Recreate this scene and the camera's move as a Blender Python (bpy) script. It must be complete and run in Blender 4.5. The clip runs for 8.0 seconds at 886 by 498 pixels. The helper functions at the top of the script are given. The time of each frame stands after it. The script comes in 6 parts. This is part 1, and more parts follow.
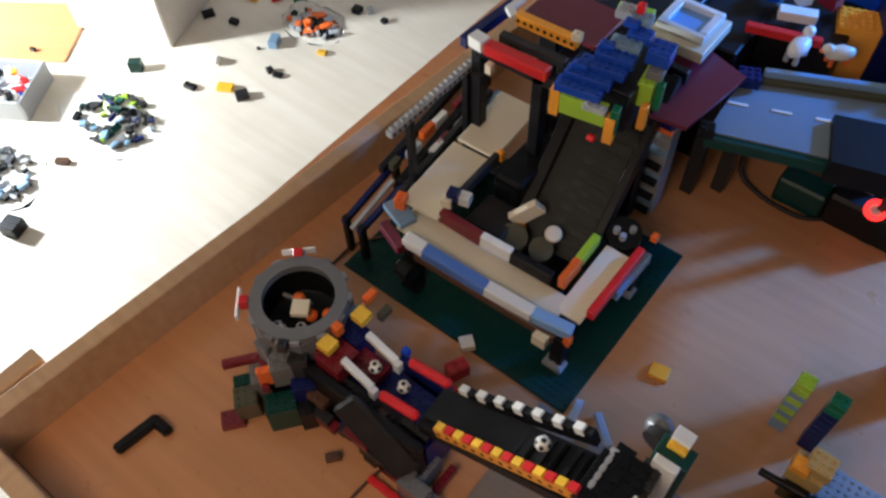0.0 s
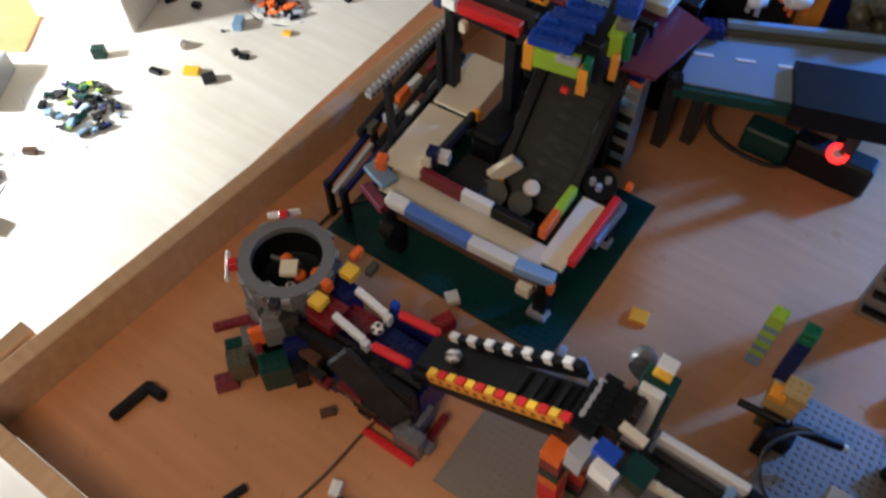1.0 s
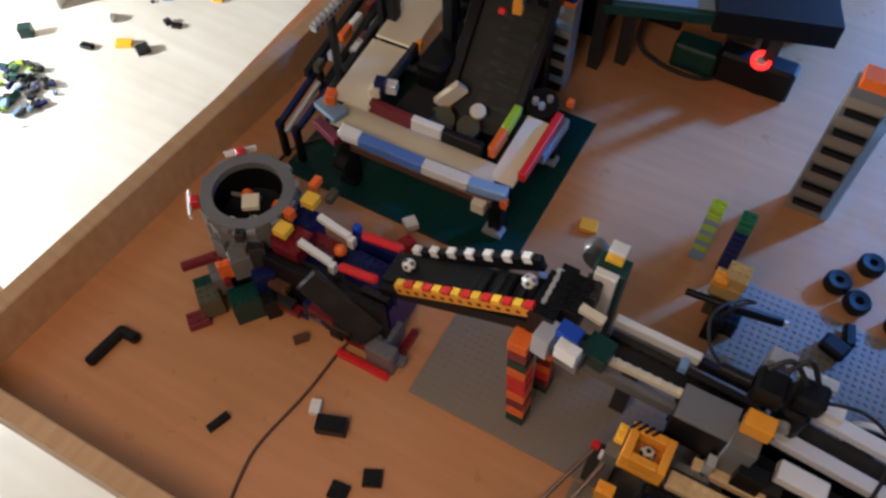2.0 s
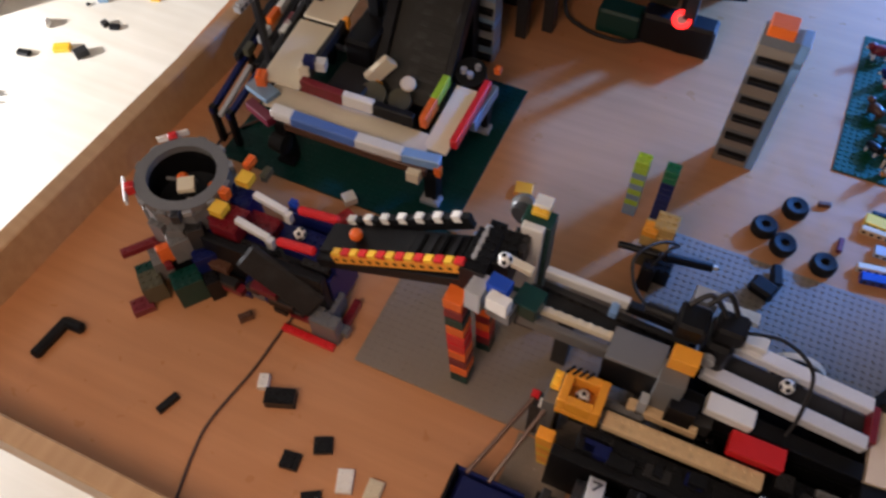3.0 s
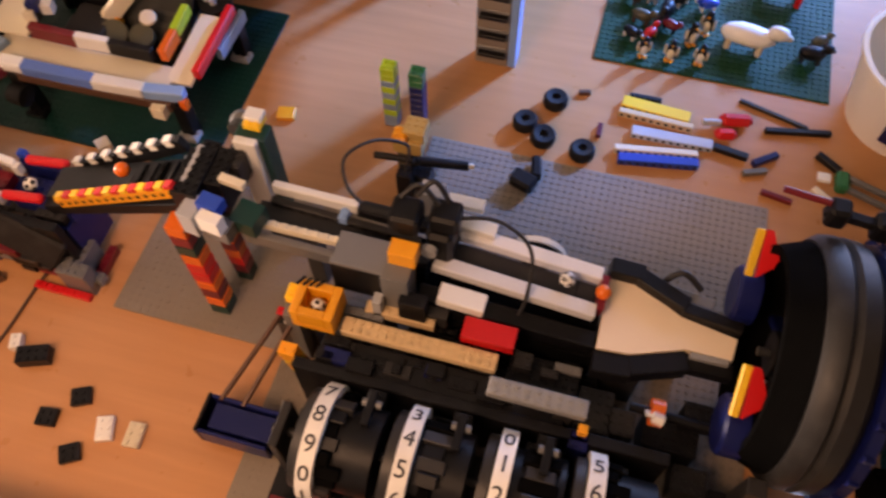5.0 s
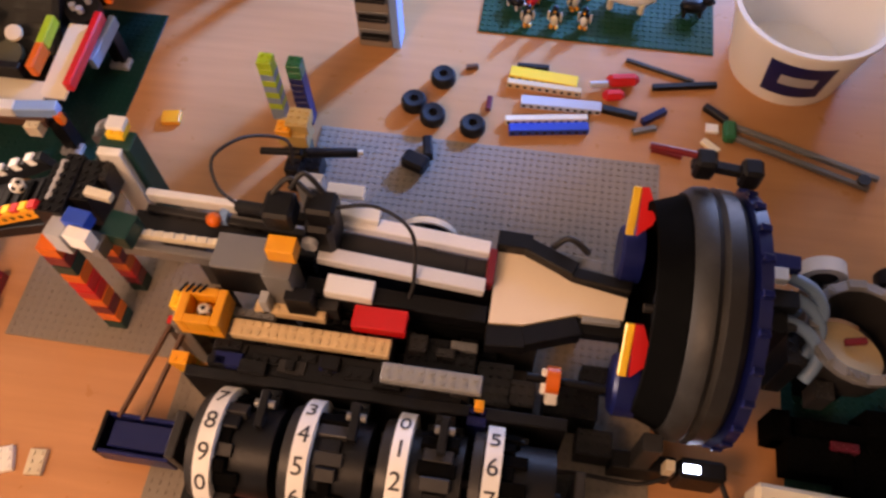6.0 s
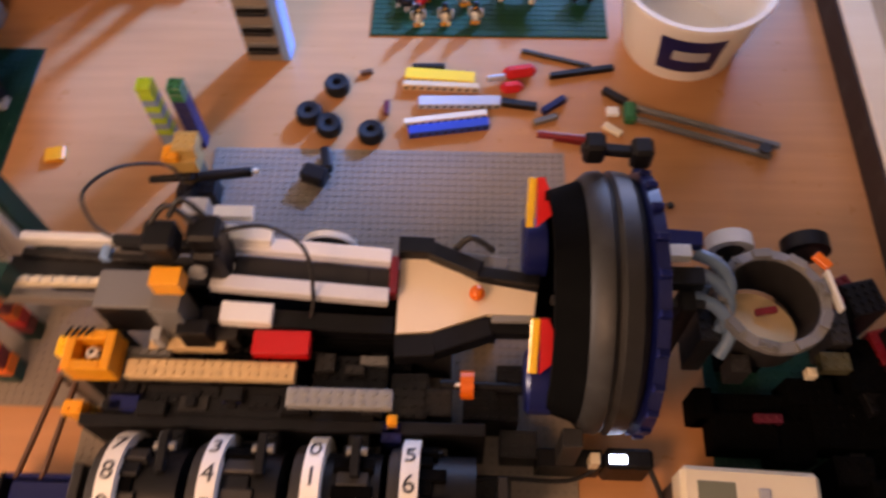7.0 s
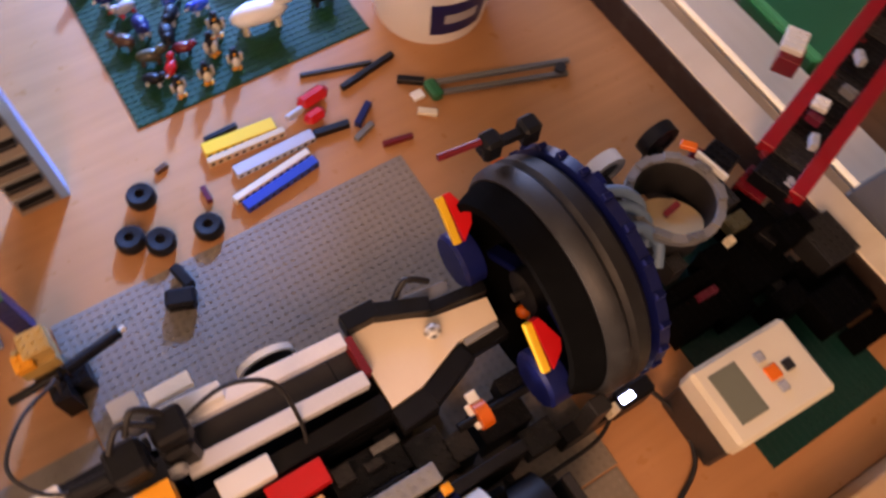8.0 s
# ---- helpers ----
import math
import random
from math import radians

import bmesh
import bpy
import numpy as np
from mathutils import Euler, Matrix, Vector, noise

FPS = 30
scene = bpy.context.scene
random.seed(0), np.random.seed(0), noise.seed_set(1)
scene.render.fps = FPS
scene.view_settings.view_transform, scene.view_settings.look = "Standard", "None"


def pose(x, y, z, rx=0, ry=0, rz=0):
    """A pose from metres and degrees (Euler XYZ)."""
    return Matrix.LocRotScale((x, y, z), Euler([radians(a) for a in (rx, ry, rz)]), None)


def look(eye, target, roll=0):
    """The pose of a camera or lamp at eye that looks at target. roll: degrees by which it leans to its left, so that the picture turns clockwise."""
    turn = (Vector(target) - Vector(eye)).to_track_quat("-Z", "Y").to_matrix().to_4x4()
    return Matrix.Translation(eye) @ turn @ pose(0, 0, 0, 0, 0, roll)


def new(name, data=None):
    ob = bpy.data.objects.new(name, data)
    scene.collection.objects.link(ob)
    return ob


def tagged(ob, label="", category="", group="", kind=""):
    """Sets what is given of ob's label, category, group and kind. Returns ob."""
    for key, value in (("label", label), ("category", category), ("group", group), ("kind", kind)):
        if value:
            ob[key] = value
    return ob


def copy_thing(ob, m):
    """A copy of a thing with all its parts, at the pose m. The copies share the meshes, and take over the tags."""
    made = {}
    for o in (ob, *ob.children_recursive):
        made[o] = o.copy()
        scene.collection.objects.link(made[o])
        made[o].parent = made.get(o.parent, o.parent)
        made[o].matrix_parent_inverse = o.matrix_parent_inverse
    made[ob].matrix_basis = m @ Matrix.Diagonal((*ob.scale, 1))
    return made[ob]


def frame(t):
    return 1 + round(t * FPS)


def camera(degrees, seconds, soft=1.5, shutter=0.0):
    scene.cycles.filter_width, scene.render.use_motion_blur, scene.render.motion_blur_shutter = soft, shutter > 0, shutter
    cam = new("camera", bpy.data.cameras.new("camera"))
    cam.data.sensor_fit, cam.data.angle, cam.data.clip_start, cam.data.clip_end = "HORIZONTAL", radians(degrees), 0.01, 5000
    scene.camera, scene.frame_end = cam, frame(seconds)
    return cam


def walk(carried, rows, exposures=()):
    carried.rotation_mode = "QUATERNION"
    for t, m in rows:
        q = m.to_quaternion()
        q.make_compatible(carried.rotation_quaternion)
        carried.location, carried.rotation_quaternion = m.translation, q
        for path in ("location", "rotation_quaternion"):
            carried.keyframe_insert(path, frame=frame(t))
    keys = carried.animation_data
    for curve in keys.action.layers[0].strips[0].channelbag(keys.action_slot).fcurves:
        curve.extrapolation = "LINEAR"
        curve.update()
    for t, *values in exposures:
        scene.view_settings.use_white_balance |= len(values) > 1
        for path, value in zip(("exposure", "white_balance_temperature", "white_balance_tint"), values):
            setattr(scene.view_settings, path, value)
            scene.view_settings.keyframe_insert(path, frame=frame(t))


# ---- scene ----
cam = camera(57.8, 8.0, soft=2.6, shutter=0.5)
PATH = [
    (0, (-0.092, -0.471, 0.791), (-0.858, 0.434, -0.82), -2.1),
    (0.5, (-0.09, -0.483, 0.791), (-0.833, 0.436, -0.822), -1.5),
    (1, (-0.081, -0.513, 0.788), (-0.769, 0.42, -0.842), -1.5),
    (1.5, (-0.064, -0.551, 0.785), (-0.677, 0.386, -0.872), -1.2),
    (3, (-0.008, -0.592, 0.782), (-0.485, 0.392, -0.892), -1.4),
    (3.5, (0.049, -0.575, 0.77), (-0.405, 0.401, -0.915), -1.7),
    (4, (0.094, -0.566, 0.763), (-0.302, 0.407, -0.939), -1.3),
    (4.5, (0.131, -0.568, 0.753), (-0.219, 0.403, -0.961), -1.0),
    (5, (0.174, -0.557, 0.747), (-0.108, 0.403, -0.985), -0.9),
    (6.5, (0.267, -0.535, 0.734), (0.109, 0.407, -1.024), -3.0),
    (7, (0.285, -0.521, 0.72), (0.216, 0.448, -1.028), -2.3),
    (7.5, (0.218, -0.457, 0.721), (0.494, 0.387, -1.072), 2.5),
    (8, (0.137, -0.409, 0.73), (0.692, 0.301, -1.056), 6.6),
]
EXPOSURES = [(0.0, 0.3, 5080, 7), (1.5, 0.28, 5150, 9), (3.0, 0.44, 5350, 15), (4.5, 0.88, 7150, 31), (6.5, 1.28, 7400, 32), (8.0, 1.3, 7400, 36)]
walk(cam, [(t, look(eye, target, roll)) for t, eye, target, roll in PATH], EXPOSURES)

# ---- light: daylight through the window behind, a warm lamp by the floor, an added warm fill behind the camera ----
world = bpy.data.worlds.new("sky")
scene.world = world
world.use_nodes = True
sky = world.node_tree.nodes.new("ShaderNodeTexSky")
sky.sky_type, sky.sun_disc, sky.sun_elevation, sky.sun_rotation = "NISHITA", False, radians(21), radians(35)
world.node_tree.links.new(sky.outputs[0], world.node_tree.nodes["Background"].inputs[0])
world.node_tree.nodes["Background"].inputs[1].default_value = 0.08


def lamp(name, kind, m, watts, colour, size=0.2, size_y=None, spot=None):
    data = bpy.data.lights.new(name, kind)
    data.energy, data.color = watts, colour
    if kind == "AREA":
        data.shape, data.size, data.size_y = "RECTANGLE", size, size_y or size
    else:
        data.shadow_soft_size = size
    if spot:
        data.spot_size, data.spot_blend = radians(spot), 0.4
    ob = new(name, data)
    ob.matrix_world = m
    return ob


sun = bpy.data.lights.new("dusk_daylight", "SUN")
sun.energy, sun.angle, sun.color = 6.2, radians(6), (0.08, 0.32, 1.0)
new("dusk_daylight", sun).matrix_world = look((1.06, 1.52, 0.93), (0.0, 0.0, 0.0))
lamp("floor_lamp_bulb", "POINT", look((-2.345, -0.414, -0.02), (-1.35, 0.25, -0.57)), 160, (1.0, 0.91, 0.78), 0.06)
lamp("window_daylight", "AREA", look((0.585, 1.14, 0.46), (0.1, 0.0, 0.0)), 7.5, (0.2, 0.45, 1.0), 1.0, 0.64)
# Unseen warm fill, added low behind the camera to brighten the table's front.
lamp("warm_fill_lamp", "POINT", look((-0.24, -0.88, 0.87), (0, 0, 0)), 13.0, (1.0, 0.64, 0.37), 0.22)

# ---- materials ----
MATS = {}


def nodes_of(name, rough=0.4, metal=0.0):
    m = bpy.data.materials.new(name)
    m.use_nodes = True
    t = m.node_tree
    p = t.nodes["Principled BSDF"]
    p.inputs["Roughness"].default_value, p.inputs["Metallic"].default_value = rough, metal
    return m, t, p


def plastic(name, colour, rough=0.3, grain=0.12, spec=0.5):
    """Moulded plastic: slight batch differences, dust, fine scratches."""
    m, t, p = nodes_of(name, rough)
    p.inputs["Specular IOR Level"].default_value = spec
    n, l = t.nodes, t.links
    tc, oi = n.new("ShaderNodeTexCoord"), n.new("ShaderNodeObjectInfo")
    dust, fine = n.new("ShaderNodeTexNoise"), n.new("ShaderNodeTexNoise")
    dust.inputs["Scale"].default_value, dust.inputs["Detail"].default_value = 45, 4
    fine.inputs["Scale"].default_value, fine.inputs["Detail"].default_value = 420, 3
    mix, hsv, add = n.new("ShaderNodeMix"), n.new("ShaderNodeHueSaturation"), n.new("ShaderNodeMath")
    mix.data_type = "RGBA"
    grey = tuple(0.78 * c + 0.03 + 0.12 * c for c in colour)
    mix.inputs[6].default_value, mix.inputs[7].default_value = (*colour, 1), (*grey, 1)
    ramp = n.new("ShaderNodeMapRange")
    ramp.inputs[1].default_value, ramp.inputs[2].default_value = 0.5, 0.8
    ramp.inputs[4].default_value = grain * 2.2
    l.new(tc.outputs["Object"], dust.inputs["Vector"]), l.new(tc.outputs["Object"], fine.inputs["Vector"])
    l.new(dust.outputs[0], ramp.inputs[0]), l.new(ramp.outputs[0], mix.inputs[0])
    add.operation = "MULTIPLY_ADD"
    add.inputs[1].default_value, add.inputs[2].default_value = 0.22, 0.89
    l.new(oi.outputs["Random"], add.inputs[0]), l.new(add.outputs[0], hsv.inputs["Value"])
    l.new(mix.outputs[2], hsv.inputs["Color"]), l.new(hsv.outputs[0], p.inputs["Base Color"])
    rr = n.new("ShaderNodeMapRange")
    rr.inputs[3].default_value, rr.inputs[4].default_value = max(0.08, rough - 0.1), rough + 0.18
    l.new(fine.outputs[0], rr.inputs[0]), l.new(rr.outputs[0], p.inputs["Roughness"])
    bump = n.new("ShaderNodeBump")
    bump.inputs["Strength"].default_value, bump.inputs["Distance"].default_value = 0.12, 0.0004
    l.new(fine.outputs[0], bump.inputs["Height"]), l.new(bump.outputs[0], p.inputs["Normal"])
    MATS[name] = m
    return m


RED, DKRED = plastic("red_plastic", (0.62, 0.012, 0.012)), plastic("dark_red_plastic", (0.17, 0.008, 0.014))
YEL, AMBER = plastic("yellow_plastic", (0.88, 0.53, 0.02)), plastic("amber_plastic", (0.86, 0.36, 0.015))
BLUE, NAVY = plastic("blue_plastic", (0.012, 0.06, 0.42)), plastic("navy_plastic", (0.005, 0.01, 0.09), 0.32, 0.08, 0.3)
SKYB, WHITE = plastic("pale_blue_plastic", (0.22, 0.38, 0.68)), plastic("white_plastic", (0.78, 0.77, 0.72))
BLACK, DGREY = plastic("black_plastic", (0.005, 0.005, 0.006), 0.4, 0.06, 0.25), plastic("dark_grey_plastic", (0.026, 0.025, 0.025), 0.36, 0.1, 0.3)
GREY, LGREY = plastic("grey_plastic", (0.15, 0.15, 0.148)), plastic("light_grey_plastic", (0.4, 0.41, 0.42))
MGREY = plastic("mid_grey_plastic", (0.25, 0.255, 0.255))
TAN, ORANGE = plastic("tan_plastic", (0.66, 0.48, 0.26)), plastic("orange_plastic", (0.8, 0.15, 0.008))
GREEN, DKGREEN = plastic("green_plastic", (0.01, 0.15, 0.055)), plastic("dark_green_plastic", (0.003, 0.04, 0.03), 0.35, 0.1, 0.35)
LIME, MAROON = plastic("lime_plastic", (0.36, 0.55, 0.02)), plastic("maroon_plastic", (0.13, 0.012, 0.03))
BROWN, PLATE = plastic("brown_plastic", (0.09, 0.04, 0.02)), plastic("baseplate_grey_plastic", (0.255, 0.21, 0.16), 0.42)
# Sheenless black, for matt black parts and for shade put in as colour.
SHADEBLACK = plastic("matt_black_and_shade", (0.003, 0.003, 0.003), 0.85, 0.02, 0.02)
MIDBLUE = plastic("medium_blue_plastic", (0.1, 0.2, 0.56))
OLIVE, CREAM = plastic("olive_plastic", (0.07, 0.065, 0.033)), plastic("cream_plastic", (0.74, 0.66, 0.48))
SILVER, RUBBER = plastic("pearl_grey_plastic", (0.74, 0.74, 0.75), 0.2), plastic("black_rubber", (0.008, 0.008, 0.008), 0.6, 0.08, 0.25)
ROAD, PALEBLUE = plastic("road_plate_grey_plastic", (0.2, 0.24, 0.28), 0.38), plastic("dusty_blue_plastic", (0.2, 0.3, 0.42))
TYRE = plastic("worn_tyre_rubber", (0.012, 0.011, 0.01), 0.45, 0.22, 0.4)
RIMSHADE = plastic("rim_shade_brown", (0.035, 0.022, 0.016), 0.6, 0.3, 0.2)
FLANGE = plastic("deep_blue_plastic", (0.003, 0.006, 0.06), 0.3, 0.06, 0.3)
BOWLGREY = plastic("bowl_grey_plastic", (0.19, 0.19, 0.19))
MUSTARD = plastic("mustard_tan_plastic", (0.5, 0.33, 0.1))
# Cream made paler for the funnel floor: light falling on it, put into colour.
LITCREAM = plastic("lit_cream_plastic", (0.86, 0.71, 0.52))
CRIMSON = plastic("crimson_plastic", (0.3, 0.006, 0.012))
TEAL = plastic("deep_green_plastic", (0.003, 0.05, 0.018), 0.5, 0.1, 0.25)
BELT = plastic("dark_olive_rubber_belt", (0.03, 0.03, 0.026), 0.6, 0.5, 0.3)
INK = plastic("printed_ink", (0.02, 0.02, 0.025), 0.6)
PAPER = plastic("paper_strip", (0.82, 0.81, 0.77), 0.7, 0.05)
SCREEN = plastic("lcd_screen", (0.16, 0.17, 0.12), 0.15, 0.03)
BROWNGREY = plastic("brown_grey_plastic", (0.014, 0.012, 0.011), 0.6, 0.2, 0.3)
CABLE = plastic("cable_rubber", (0.012, 0.011, 0.011), 0.5)
BRCABLE = plastic("brown_cable", (0.09, 0.05, 0.035), 0.5)


def glow(name, colour, strength):
    m, t, p = nodes_of(name)
    p.inputs["Base Color"].default_value = (*colour, 1)
    p.inputs["Emission Color"].default_value, p.inputs["Emission Strength"].default_value = (*colour, 1), strength
    return m


def clear(name):
    m, t, p = nodes_of(name, 0.12)
    p.inputs["Base Color"].default_value, p.inputs["Transmission Weight"].default_value = (0.93, 0.95, 0.97, 1), 1.0
    p.inputs["IOR"].default_value = 1.06
    return m


REDLIGHT, LED, BAG = glow("red_light", (1.0, 0.02, 0.012), 2.2), glow("blue_led", (0.5, 0.7, 1.0), 9.0), clear("clear_bag_film")


def wood(name, a, b, scale, along, rough=0.38, grain_bump=0.0003):
    """Board with streaked grain along one axis, broad patches and worn gloss."""
    m, t, p = nodes_of(name, rough)
    n, l = t.nodes, t.links
    tc, mp = n.new("ShaderNodeTexCoord"), n.new("ShaderNodeMapping")
    mp.inputs["Scale"].default_value = (1.0, 14.0, 8.0) if along == "x" else (14.0, 1.0, 8.0)
    fine, broad, spots = n.new("ShaderNodeTexNoise"), n.new("ShaderNodeTexNoise"), n.new("ShaderNodeTexNoise")
    fine.inputs["Scale"].default_value, fine.inputs["Detail"].default_value = scale, 8
    broad.inputs["Scale"].default_value, broad.inputs["Detail"].default_value = 3.0, 3
    spots.inputs["Scale"].default_value, spots.inputs["Detail"].default_value = 60, 5
    l.new(tc.outputs["Object"], mp.inputs["Vector"]), l.new(mp.outputs[0], fine.inputs["Vector"])
    l.new(tc.outputs["Object"], broad.inputs["Vector"]), l.new(tc.outputs["Object"], spots.inputs["Vector"])
    mixf, mixb = n.new("ShaderNodeMix"), n.new("ShaderNodeMix")
    mixf.data_type = mixb.data_type = "RGBA"
    r = n.new("ShaderNodeMapRange")
    r.inputs[1].default_value, r.inputs[2].default_value = 0.3, 0.7
    l.new(fine.outputs[0], r.inputs[0]), l.new(r.outputs[0], mixf.inputs[0])
    mixf.inputs[6].default_value, mixf.inputs[7].default_value = (*a, 1), (*b, 1)
    l.new(mixf.outputs[2], mixb.inputs[6])
    mixb.inputs[7].default_value = (*(0.78 * c for c in a), 1)
    rb = n.new("ShaderNodeMapRange")
    rb.inputs[1].default_value, rb.inputs[2].default_value, rb.inputs[4].default_value = 0.45, 0.75, 0.7
    l.new(broad.outputs[0], rb.inputs[0]), l.new(rb.outputs[0], mixb.inputs[0])
    l.new(mixb.outputs[2], p.inputs["Base Color"])
    rr = n.new("ShaderNodeMapRange")
    rr.inputs[3].default_value, rr.inputs[4].default_value = rough - 0.1, rough + 0.2
    l.new(spots.outputs[0], rr.inputs[0]), l.new(rr.outputs[0], p.inputs["Roughness"])
    bump = n.new("ShaderNodeBump")
    bump.inputs["Strength"].default_value, bump.inputs["Distance"].default_value = 0.3, grain_bump
    l.new(fine.outputs[0], bump.inputs["Height"]), l.new(bump.outputs[0], p.inputs["Normal"])
    return m


BEECH = wood("beech_laminate", (0.5, 0.23, 0.088), (0.58, 0.275, 0.11), 5.0, "x", 0.28)
RIM = wood("pine_rim", (0.5, 0.31, 0.15), (0.6, 0.39, 0.2), 6.0, "y", 0.45)
DARKWOOD = wood("dark_brown_wood", (0.16, 0.075, 0.03), (0.22, 0.11, 0.05), 5.0, "y", 0.45)
PALEBOARD = wood("pale_board", (0.78, 0.66, 0.47), (0.84, 0.73, 0.55), 4.0, "y", 0.5)
FLOORMAT = wood("pale_floor_laminate", (0.7, 0.63, 0.5), (0.78, 0.72, 0.6), 3.0, "x", 0.42)
WALLMAT = wood("painted_wall", (0.26, 0.25, 0.235), (0.3, 0.29, 0.275), 30.0, "x", 0.8)
CARD = wood("grey_cardboard", (0.6, 0.56, 0.48), (0.68, 0.63, 0.55), 9.0, "x", 0.7)

# ---- building helpers ----
WORLD_OF = {}
MESHES = {}


def thing(name, label, category, x, y, z=0.0, rz=0.0, group="", kind=""):
    ob = new(name)
    ob.empty_display_size = 0.01
    ob.matrix_basis = pose(x, y, z, 0, 0, rz)
    WORLD_OF[ob] = pose(x, y, z, 0, 0, rz)
    return tagged(ob, label, category, group, kind)


def settle(ob, parent, m):
    """Puts a part at the world pose m under its thing."""
    WORLD_OF[ob] = m
    if parent:
        ob.parent = parent
        m = WORLD_OF[parent].inverted() @ m
    ob.matrix_basis = m
    return ob


def mesh_of(bm, name, *mats, smooth=None):
    me = bpy.data.meshes.new(name)
    bm.to_mesh(me)
    bm.free()
    for m in mats:
        me.materials.append(m)
    if smooth is not None:
        me.polygons.foreach_set("use_smooth", [True] * len(me.polygons))
        me.set_sharp_from_angle(angle=radians(smooth))
    return me


def part(name, bm, material, parent, label="", m=None, smooth=None):
    mats = material if isinstance(material, tuple) else (material,)
    ob = new(name, mesh_of(bm, name, *mats, smooth=smooth))
    settle(ob, parent, m or Matrix())
    return tagged(ob, label)


def add_box(bm, x0, x1, y0, y1, z0, z1, bevel=0.0, mat=0):
    got = bmesh.ops.create_cube(bm, size=1)["verts"]
    for v in got:
        v.co = Vector(((x0 + x1) / 2 + v.co.x * (x1 - x0), (y0 + y1) / 2 + v.co.y * (y1 - y0), (z0 + z1) / 2 + v.co.z * (z1 - z0)))
    faces = {f for v in got for f in v.link_faces}
    for f in faces:
        f.material_index = mat
    if bevel:
        edges = list({e for v in got for e in v.link_edges})
        bmesh.ops.bevel(bm, geom=edges, offset=bevel, segments=1, affect="EDGES")


def add_cyl(bm, c, axis, r, h, seg=12, r2=None, mat=0):
    """A cylinder from c along axis."""
    q = Vector(axis).normalized().to_track_quat("Z", "Y").to_matrix().to_4x4()
    m = Matrix.Translation(Vector(c)) @ q @ Matrix.Translation((0, 0, h / 2))
    got = bmesh.ops.create_cone(bm, cap_ends=True, segments=seg, radius1=r, radius2=r if r2 is None else r2, depth=h, matrix=m)["verts"]
    for f in {f for v in got for f in v.link_faces}:
        f.material_index = mat


S = 0.008


def brick_mesh(nx, ny, h, mat, studs=True, holes=False):
    key = (nx, ny, round(h, 5), mat.name, studs, holes)
    if key not in MESHES:
        bm = bmesh.new()
        add_box(bm, -nx * S / 2 + 0.0001, nx * S / 2 - 0.0001, -ny * S / 2 + 0.0001, ny * S / 2 - 0.0001, 0, h, 0.0004)
        if studs:
            for i in range(int(nx)):
                for j in range(int(ny)):
                    add_cyl(bm, ((i + 0.5 - nx / 2) * S, (j + 0.5 - ny / 2) * S, h - 0.0002), (0, 0, 1), 0.0024, 0.0019, 8)
        if holes:
            for i in range(int(nx) - 1):
                for side in (-1, 1):
                    add_cyl(bm, ((i + 1 - nx / 2) * S, side * (ny * S / 2 - 0.0012), h * 0.58), (0, side, 0), 0.0023, 0.0013, 10, mat=1)
        MESHES[key] = mesh_of(bm, "brick", mat, BLACK)
    return MESHES[key]


def brick(parent, mat, x, y, z, nx=2, ny=2, h=0.0096, rz=0.0, ry=0.0, rx=0.0, studs=True, holes=False, name="brick", label=""):
    """A brick, its bottom's centre at x, y, z of the place."""
    ob = new(name, brick_mesh(nx, ny, h, mat, studs, holes))
    settle(ob, parent, pose(x, y, z, rx, ry, rz))
    return tagged(ob, label)


def slab(parent, name, mat, xs, ys, zs, bevel=0.0006, label=""):
    bm = bmesh.new()
    c = ((xs[0] + xs[1]) / 2, (ys[0] + ys[1]) / 2, zs[0])
    add_box(bm, xs[0] - c[0], xs[1] - c[0], ys[0] - c[1], ys[1] - c[1], 0, zs[1] - zs[0], bevel)
    return part(name, bm, mat, parent, label, pose(*c))


def along(p0, p1, roll=0.0):
    """A pose at p0 whose x axis runs to p1 and whose z axis stays up."""
    d = (Vector(p1) - Vector(p0)).normalized()
    side = Vector((0, 0, 1)).cross(d)
    side = side.normalized() if side.length > 1e-4 else Vector((0, 1, 0))
    up = d.cross(side)
    m = Matrix((d, side, up)).transposed().to_4x4()
    return Matrix.Translation(p0) @ m @ pose(0, 0, 0, roll, 0, 0)


def bar(parent, name, mat, p0, p1, w=0.008, h=0.008, holes=0, label="", bevel=0.0008, roll=0.0):
    """A straight beam between two points, with a row of round holes through its sides if asked."""
    ln = (Vector(p1) - Vector(p0)).length
    bm = bmesh.new()
    add_box(bm, 0, ln, -w / 2, w / 2, -h / 2, h / 2, bevel)
    for i in range(holes):
        for side in (-1, 1):
            add_cyl(bm, ((i + 0.5) * ln / holes, side * (w / 2 - 0.001), 0), (0, side, 0), 0.0023, 0.0011, 10, mat=1)
    return part(name, bm, (mat, BLACK), parent, label, along(p0, p1, roll))


def rod(parent, name, mat, p0, p1, r, seg=12, label="", r2=None):
    bm = bmesh.new()
    ln = (Vector(p1) - Vector(p0)).length
    add_cyl(bm, (0, 0, 0), (1, 0, 0), r, ln, seg, r2)
    return part(name, bm, mat, parent, label, along(p0, p1), smooth=40)


